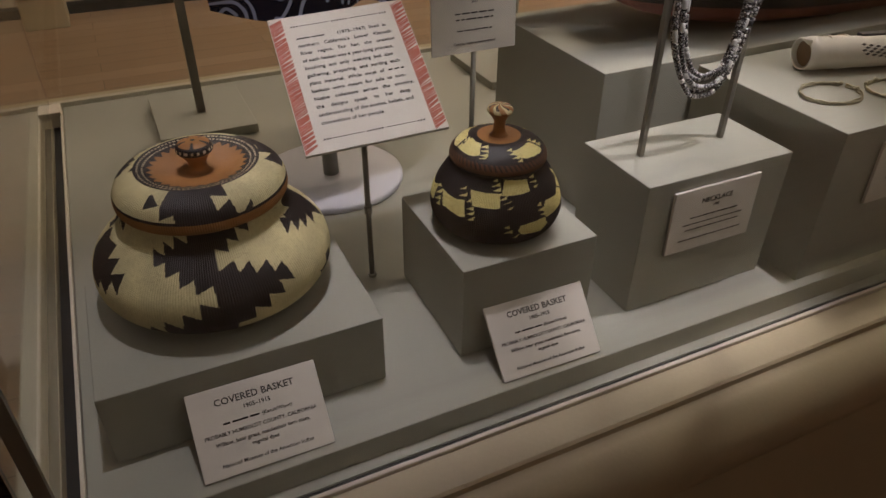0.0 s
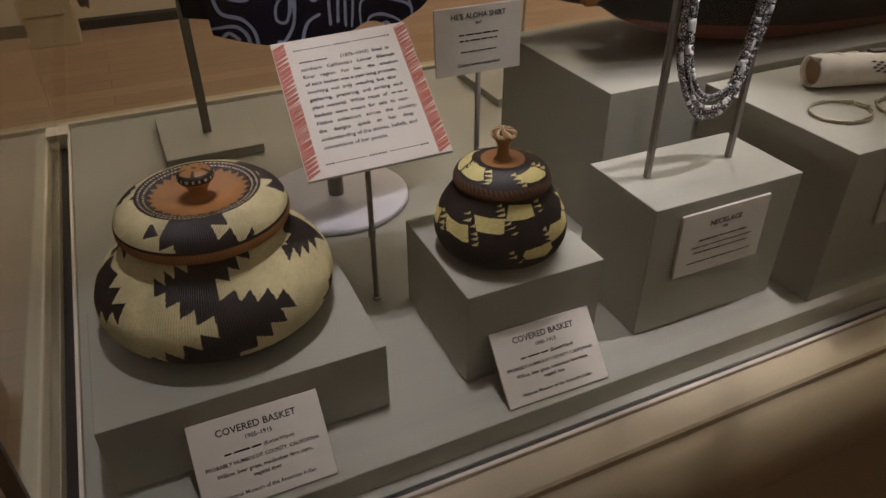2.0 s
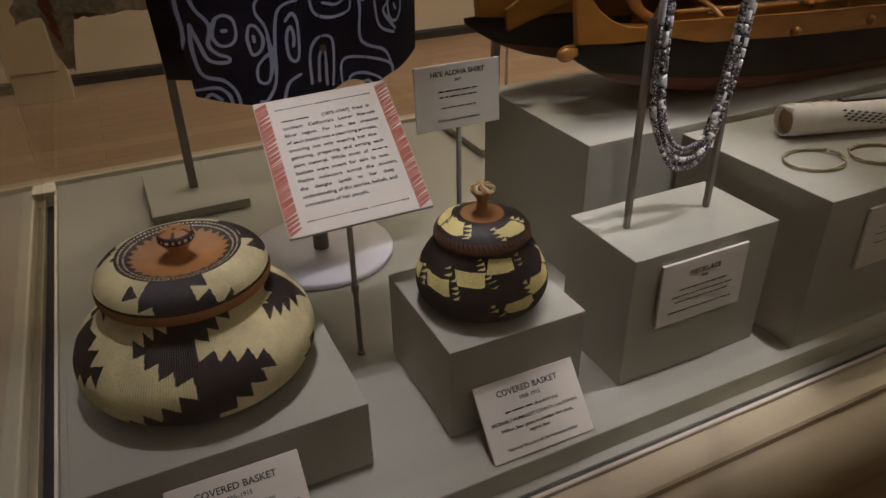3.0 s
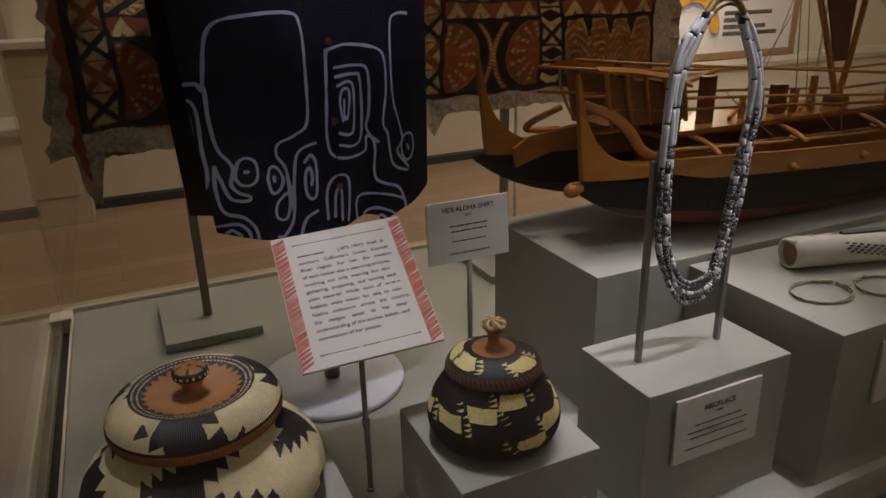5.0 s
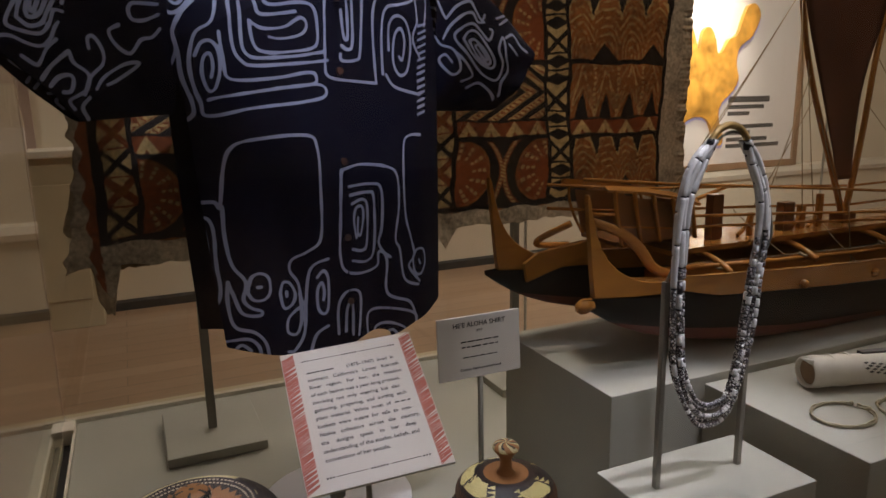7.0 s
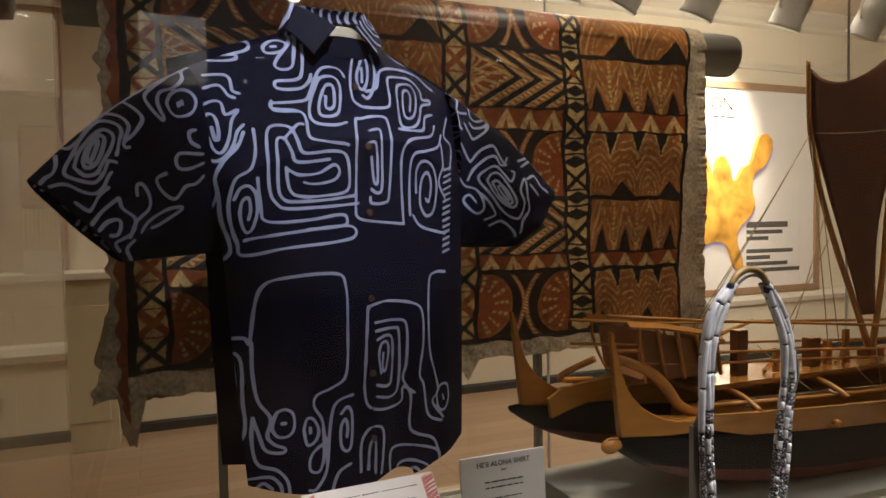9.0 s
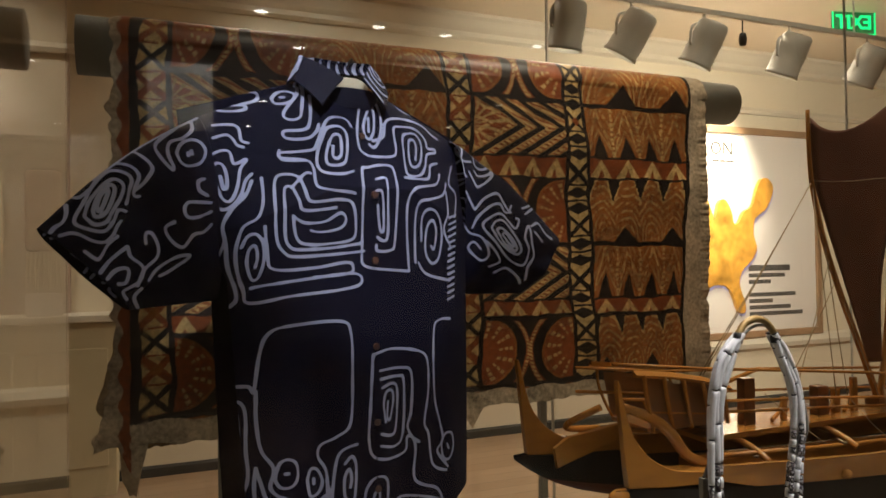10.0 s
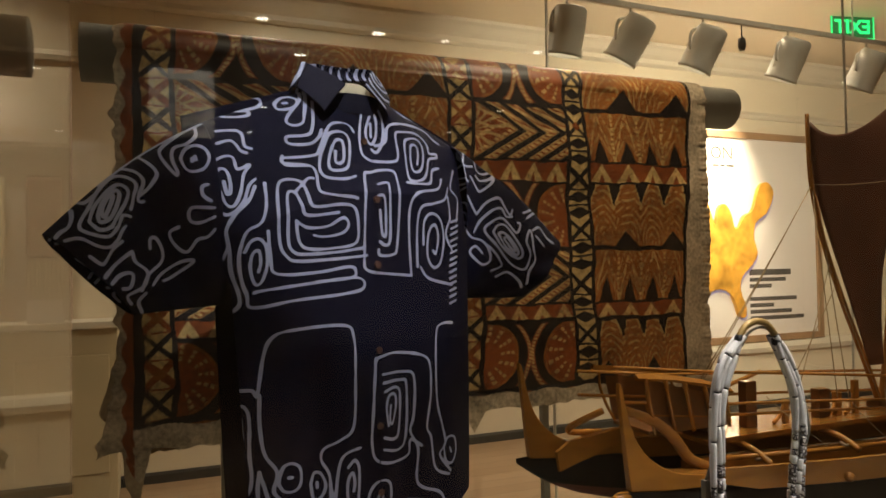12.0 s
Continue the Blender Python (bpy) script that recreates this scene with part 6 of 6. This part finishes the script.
sail = part("sail", loft(sec), SAIL, ship, "dark red-brown claw-shaped matting sail", True)
th = sail.modifiers.new("matting", "SOLIDIFY")
th.thickness = 0.0015
for a, b in (((1.195, 1.302, 1.655), (0.93, 1.30, 1.33)), ((1.195, 1.302, 1.655), (1.19, 1.26, 1.285)), ((1.235, 1.302, 1.52), (1.10, 1.262, 1.30)), ((1.25, 1.302, 1.48), (1.16, 1.34, 1.28)), ((1.262, 1.302, 1.45), (1.30, 1.262, 1.27)), ((1.195, 1.300, 1.655), (1.43, 1.300, 1.672)), ((1.195, 1.303, 1.655), (0.99, 1.356, 1.32)), ((1.39, 1.302, 1.46), (1.56, 1.262, 1.29)), ((1.40, 1.302, 1.55), (1.72, 1.34, 1.28)), ((1.222, 1.302, 1.55), (1.225, 1.262, 1.255)), ((1.22, 1.262, 1.28), (1.30, 1.226, 1.186)), ((1.26, 1.226, 1.30), (1.285, 1.228, 1.19)), ((1.03, 1.262, 1.30), (1.13, 1.222, 1.21)), ((1.43, 1.302, 1.672), (1.52, 1.302, 1.69))):
    pa, pb = Vector(a) - Vector((0, 0, SHIP_Z)), Vector(b) - Vector((0, 0, SHIP_Z))
    mid = (pa + pb) / 2 - Vector((0, 0, 0.004))
    part("rigging_line", rod([pa, pa.lerp(mid, 0.5) - Vector((0, 0, 0.001)), mid, mid.lerp(pb, 0.5), pb], 0.0009, 5), LINE, ship, "thin tan rigging line", True)
for x in (1.105, 1.275):
    part("lashing_knot", lathe([(0, -0.008), (0.006, -0.006), (0.009, 0), (0.006, 0.006), (0, 0.008)], 12, Matrix.Translation((x, 1.176, z_(1.184)))), HONEY, ship, "round wooden peg end", True)


# ---- the gallery round the case ----
OAK = surface("light_oak_frame", (0.33, 0.20, 0.11), 0.5, 0.2, 6, 0.2, 120)
PANEL_WHITE = surface("white_panel_paint", (0.74, 0.68, 0.64), 0.6, 0.03, 2, 0.05, 120)
AMBER = surface("amber_relief", (0.62, 0.31, 0.045), 0.4, 0.75, 5, 0.9, 22)
VIOLET = surface("violet_edge", (0.42, 0.40, 0.75), 0.5, 0.05, 5, 0.1, 60)
GREY_INK = surface("grey_ink", (0.10, 0.09, 0.085), 0.6, 0.1, 10, 0.0, 100)

wall_map = thing("wall_map", "white wall panel in an oak frame with an amber relief map", "wall panel", at=(0, ROOM_Y1, 0))
MX0, MX1, MZ0, MZ1 = 3.6, 6.70, 0.76, 2.78
part("board", box(MX0, MX1, -0.035, -0.002, MZ0, MZ1), PANEL_WHITE, wall_map, "plain white board")
for a in ((MX0 - 0.07, MX1 + 0.07, MZ1, MZ1 + 0.07), (MX0 - 0.07, MX1 + 0.07, MZ0 - 0.07, MZ0), (MX0 - 0.07, MX0, MZ0, MZ1), (MX1, MX1 + 0.07, MZ0, MZ1)):
    part("frame_bar", box(a[0], a[1], -0.06, -0.002, a[2], a[3], 0.004), OAK, wall_map, "oak frame bar")
OUTLINE = [(3.75, 1.95), (3.85, 2.2), (4.5, 2.2), (5.0, 2.1), (5.17, 2.12), (5.25, 1.96), (5.29, 1.90), (5.33, 2.06), (5.42, 2.10), (5.50, 1.98), (5.53, 1.86), (5.60, 1.88), (5.66, 1.98), (5.78, 2.04), (5.84, 2.20), (5.90, 2.31), (6.00, 2.33), (6.07, 2.22), (5.98, 2.03), (5.86, 1.95), (5.80, 1.88), (5.79, 1.74), (5.83, 1.60), (5.75, 1.48), (5.62, 1.37), (5.59, 1.23), (5.66, 1.05), (5.65, 0.96), (5.57, 0.97), (5.50, 1.14), (5.40, 1.23), (5.25, 1.24), (5.10, 1.16), (5.0, 1.10), (4.8, 0.98), (4.6, 1.2), (4.3, 1.3), (3.95, 1.5), (3.78, 1.7)]
for name, grow, y, mat, label in (("halo", 0.03, -0.05, VIOLET, "violet painted rim"), ("relief", 0.0, -0.075, AMBER, "amber relief of a country")):
    cx, cz = 4.9, 1.7
    pts = smooth_path([(x + grow * (1 if x > cx else -1), 0, z - grow) for x, z in OUTLINE], 3, True)
    bm = bmesh.new()
    vs = [bm.verts.new((p.x, y, p.z)) for p in pts]
    f = bm.faces.new(vs)
    r = bmesh.ops.extrude_face_region(bm, geom=[f])
    bmesh.ops.translate(bm, verts=[g for g in r["geom"] if isinstance(g, bmesh.types.BMVert)], vec=(0, -0.036 - y, 0))
    bmesh.ops.recalc_face_normals(bm, faces=bm.faces)
    part(name, bm, mat, wall_map, label)
for i, w in enumerate((0.46, 0.40, 0.24, 0, 0.52, 0.26, 0.46, 0.60)):
    if w:
        part("text_bar", box(5.75, 5.75 + 1.24 * w, -0.039, -0.0355, 1.375 - 0.066 * i, (1.375 if i else 1.395) - 0.066 * i + 0.04), GREY_INK, wall_map)
write("ON", 0.19, Matrix.Translation((5.27, -0.0375, 2.56)) @ Euler((radians(90), 0, 0)).to_matrix().to_4x4(), wall_map, INK, "LEFT", 0.001, "heading").data.offset = -0.0015
for x0, x1 in ((5.30, 5.38), (5.40, 5.46), (5.48, 5.58)):
    part("heading_bar", box(x0, x1, -0.039, -0.0355, 2.485, 2.505), GREY_INK, wall_map)
spot("map_lamp", (5.1, 4.9, 3.45), (5.25, 5.9, 2.4), 820, 56, 1.0, 0.05, (1, 0.82, 0.58))

# suspended track with its heads
HEAD = surface("cream_lamp_housing", (0.76, 0.70, 0.60), 0.4, 0.06, 10, 0.05, 200)
LENS = glow("lamp_lens", (1, 0.88, 0.66), 14)
track = thing("lighting_track", "suspended cream lighting track", "lighting track", at=(0, 2.5, 2.46))
part("rail", box(0.9, 4.6, -0.009, 0.009, 0, 0.02, 0.002), HEAD, track, "cream painted rail")
for x in (1.2, 2.9, 4.4):
    part("hanger", rod([(x, 0, 0.02), (x, 0, ROOM_Z - 2.46)], 0.004, 8), HEAD, track, "thin hanger rod")


def track_head(x, tilt, lean, label):
    h = thing("track_light", label, "spotlight", "track lights", at=(x, 2.5, 2.458))
    part("yoke", rod(smooth_path([(0, 0, 0), (0, 0, -0.03), (-0.055, 0, -0.05), (-0.068, 0, -0.11), (-0.06, 0, -0.12)], 4), 0.006, 8), HEAD, h, "bent bracket", True)
    m = Matrix.Translation((0, 0, -0.115)) @ Euler((radians(tilt), radians(lean), 0)).to_matrix().to_4x4()
    can = part("can", lathe([(0, 0.085), (0.05, 0.085), (0.058, 0.075), (0.062, 0.02), (0.062, -0.07), (0.066, -0.074), (0.066, -0.085), (0.058, -0.085), (0.055, -0.06), (0, -0.058)], 32, m), HEAD, h, "round cream lamp can", True)
    lens = part("lens", lathe([(0, -0.064), (0.053, -0.066)], 24, m), LENS, can, "lit lens")
    return h


for x, tilt, lean in ((1.46, 14, 4), (1.735, 26, 22), (2.075, 24, 16), (2.52, 24, 10), (2.98, 30, 8)):
    track_head(x, tilt, lean, "cream cylindrical spotlight hanging from the track")
pendant = thing("track_sensor", "small dark pendant sensor on the track", "sensor", at=(2.27, 2.5, 2.458))
part("cord", rod([(0, 0, 0), (0, 0, -0.05)], 0.003, 6), DARK, pendant)
part("housing", lathe([(0, -0.05), (0.012, -0.052), (0.015, -0.07), (0.015, -0.085), (0.011, -0.1), (0, -0.1)], 16), DARK, pendant, "dark cylindrical housing", True)
spot("wall_wash", (2.5, 2.6, 2.34), (4.2, 5.9, 2.7), 420, 80, 0.9, 0.05, (1, 0.84, 0.62))
spot("wall_wash", (3.02, 2.6, 2.34), (6.4, 5.9, 2.2), 480, 85, 0.9, 0.05, (1, 0.84, 0.62))

# exit sign, hung over the way out and seen from behind
GREEN = glow("green_exit_light", (0.02, 0.85, 0.22), 1.6)
CLEAR = surface("sign_acrylic", (0.03, 0.22, 0.08), 0.3, 0.05, 10, 0.02, 100)
exit_sign = thing("exit_sign", "green lit exit sign seen from its back", "exit sign", at=(5.70, 4.6, 3.425))
exit_sign.rotation_euler = (0, 0, radians(-14))
part("plate", box(-0.205, 0.205, 0.004, 0.012, 0, 0.22, 0.002), CLEAR, exit_sign, "thin acrylic plate")
for r in ((-0.205, 0.205, 0.0, 0.010), (-0.205, 0.205, 0.210, 0.22), (-0.205, -0.195, 0.0105, 0.2095), (0.195, 0.205, 0.0105, 0.2095)):
    part("border", box(r[0], r[1], -0.001, 0.0035, r[2], r[3]), GREEN, exit_sign, "green lit border")
letters = write("EXIT", 0.165, Matrix.Translation((0, 0, 0.052)) @ Euler((radians(90), 0, radians(180))).to_matrix().to_4x4(), exit_sign, GREEN, depth=0.002)

# recessed ceiling lamps, also those behind the visitor
DOWN = glow("downlight_glow", (1, 0.9, 0.72), 22)


def downlight(x, y):
    d = thing("downlight", "round recessed ceiling downlight, lit", "downlight", "downlights", at=(x, y, ROOM_Z))
    part("trim_ring", lathe([(0.062, -0.001), (0.085, -0.001), (0.085, -0.006), (0.06, -0.008), (0.058, -0.002)], 28), TRIM, d, "white trim ring", True)
    part("lamp", lathe([(0, -0.0035), (0.057, -0.003)], 24), DOWN, d, "glowing lamp")


# unseen spot and fixture at (2.2, 1.72), added to brighten the track heads
spot("track_head_fill", (2.2, 1.72, ROOM_Z - 0.03), (2.25, 2.5, 2.4), 30, 80, 0.8, 0.05, (1, 0.86, 0.66))
for x, y in ((2.2, 1.72), (0.94, 5.5), (1.39, 5.52), (1.88, 5.4), (0.94, -4.65), (1.97, -4.69), (2.62, -4.69), (1.42, -5.53), (1.45, -9.65), (4.38, -8.78), (4.44, -7.17), (-1.2, -10.35), (1.42, -7.93), (-1.1, -4.6), (3.6, -4.7)):
    downlight(x, y)

# banner that hangs behind the visitor and shows in the front glass
banner = thing("hanging_banner", "pale banner with a dark heading hung on wires", "banner", at=(0.233, -2.33, 0))
part("sheet", box(-0.15, 0.15, -0.006, 0.0, 2.17, 2.50, 0.001), PANEL_WHITE, banner, "pale printed sheet")
for x in (-0.12, 0.12):
    part("wire", rod([(x, -0.003, 2.5), (x, -0.003, ROOM_Z)], 0.0015, 6), STEEL, banner, "thin wire")
for text, z in (("EASTERN", 2.40), ("WOODLANDS", 2.335)):
    heading = write(text, 0.060 if text == "EASTERN" else 0.046, Matrix.Translation((0, 0.002, z)) @ Euler((radians(90), 0, radians(180))).to_matrix().to_4x4(), banner, INK, depth=0.001)
    heading.data.offset = 0.0022
for i in range(4):
    part("text_bar", box(-0.11, 0.11 - 0.02 * (i % 3), 0.0005, 0.0012, 2.29 - 0.022 * i, 2.297 - 0.022 * i), GREY_INK, banner)
# added spot, strong enough that the sheet's reflection shows in the glass
spot("banner_fill", (0.233, -0.9, 3.5), (0.233, -2.33, 2.33), 260, 28, 0.5, 0.04, (1, 0.88, 0.7))

# cabinet with garments at the far wall, in place of a reflection in the end glass
display = thing("reflection_display", "cream cabinet with fringed garments and a label, standing in for a reflected display", "display cabinet", at=(-0.95, ROOM_Y1, 0))
PINK = surface("dusty_pink_panel", (0.48, 0.36, 0.30), 0.7, 0.06, 3, 0.05, 100)
FRINGE = surface("pale_hide_fringe", (0.52, 0.42, 0.27), 0.75, 0.25, 14, 0.4, 140, stretch=(6, 6, 1))
DEEP = surface("deep_red_weave", (0.20, 0.07, 0.045), 0.75, 0.3, 14, 0.3, 140)
part("base", box(-0.9, 0.82, -0.34, -0.004, 0.0, 1.15, 0.006), CREAM, display, "cream panelled base")
for x in (-0.75, -0.2, 0.35):
    part("base_panel", box(x, x + 0.42, -0.352, -0.3405, 0.2, 0.98, 0.005), CREAM, display, "raised panel")
part("ledge", box(-0.92, 0.84, -0.38, -0.004, 1.152, 1.2, 0.006), TRIM, display, "cream ledge")
part("back_board", box(-0.9, 0.52, -0.03, -0.004, 1.2, 3.0), PINK, display, "dusty pink back board")
part("head_panel", box(-0.88, 0.505, -0.20, -0.032, 2.39, 2.88, 0.004), PINK, display, "plain head panel")
for i in range(9):
    part("heading_bar", box(-0.8 + 0.14 * i, -0.71 + 0.14 * i, -0.205, -0.2005, 2.43, 2.48), OAK, display)
part("label_card", box(0.29, 0.50, -0.36, -0.345, 1.2, 1.35, 0.003), PANEL_WHITE, display, "white label card")
rnd = random.Random(8)
for gx in (-0.72, -0.35, 0.02, 0.36):
    g = part("garment", box(gx - 0.11, gx + 0.11, -0.13, -0.09, 1.62, 2.18, 0.03), FRINGE if gx < 0.3 else DEEP, display, "hanging hide garment")
    for i in range(9):
        x = gx - 0.10 + 0.025 * i
        part("fringe_strand", rod([(x, -0.11, 1.62), (x + rnd.uniform(-0.01, 0.01), -0.115, 1.5), (x + rnd.uniform(-0.015, 0.015), -0.112, 1.34 + rnd.uniform(0, 0.08))], 0.008, 6), FRINGE, g)
# added spot that gives the stand-in cabinet its lit look
spot("cabinet_fill", (-0.95, 5.2, 3.3), (-0.95, 5.85, 1.6), 45, 60, 0.8, 0.04, (1, 0.86, 0.66))
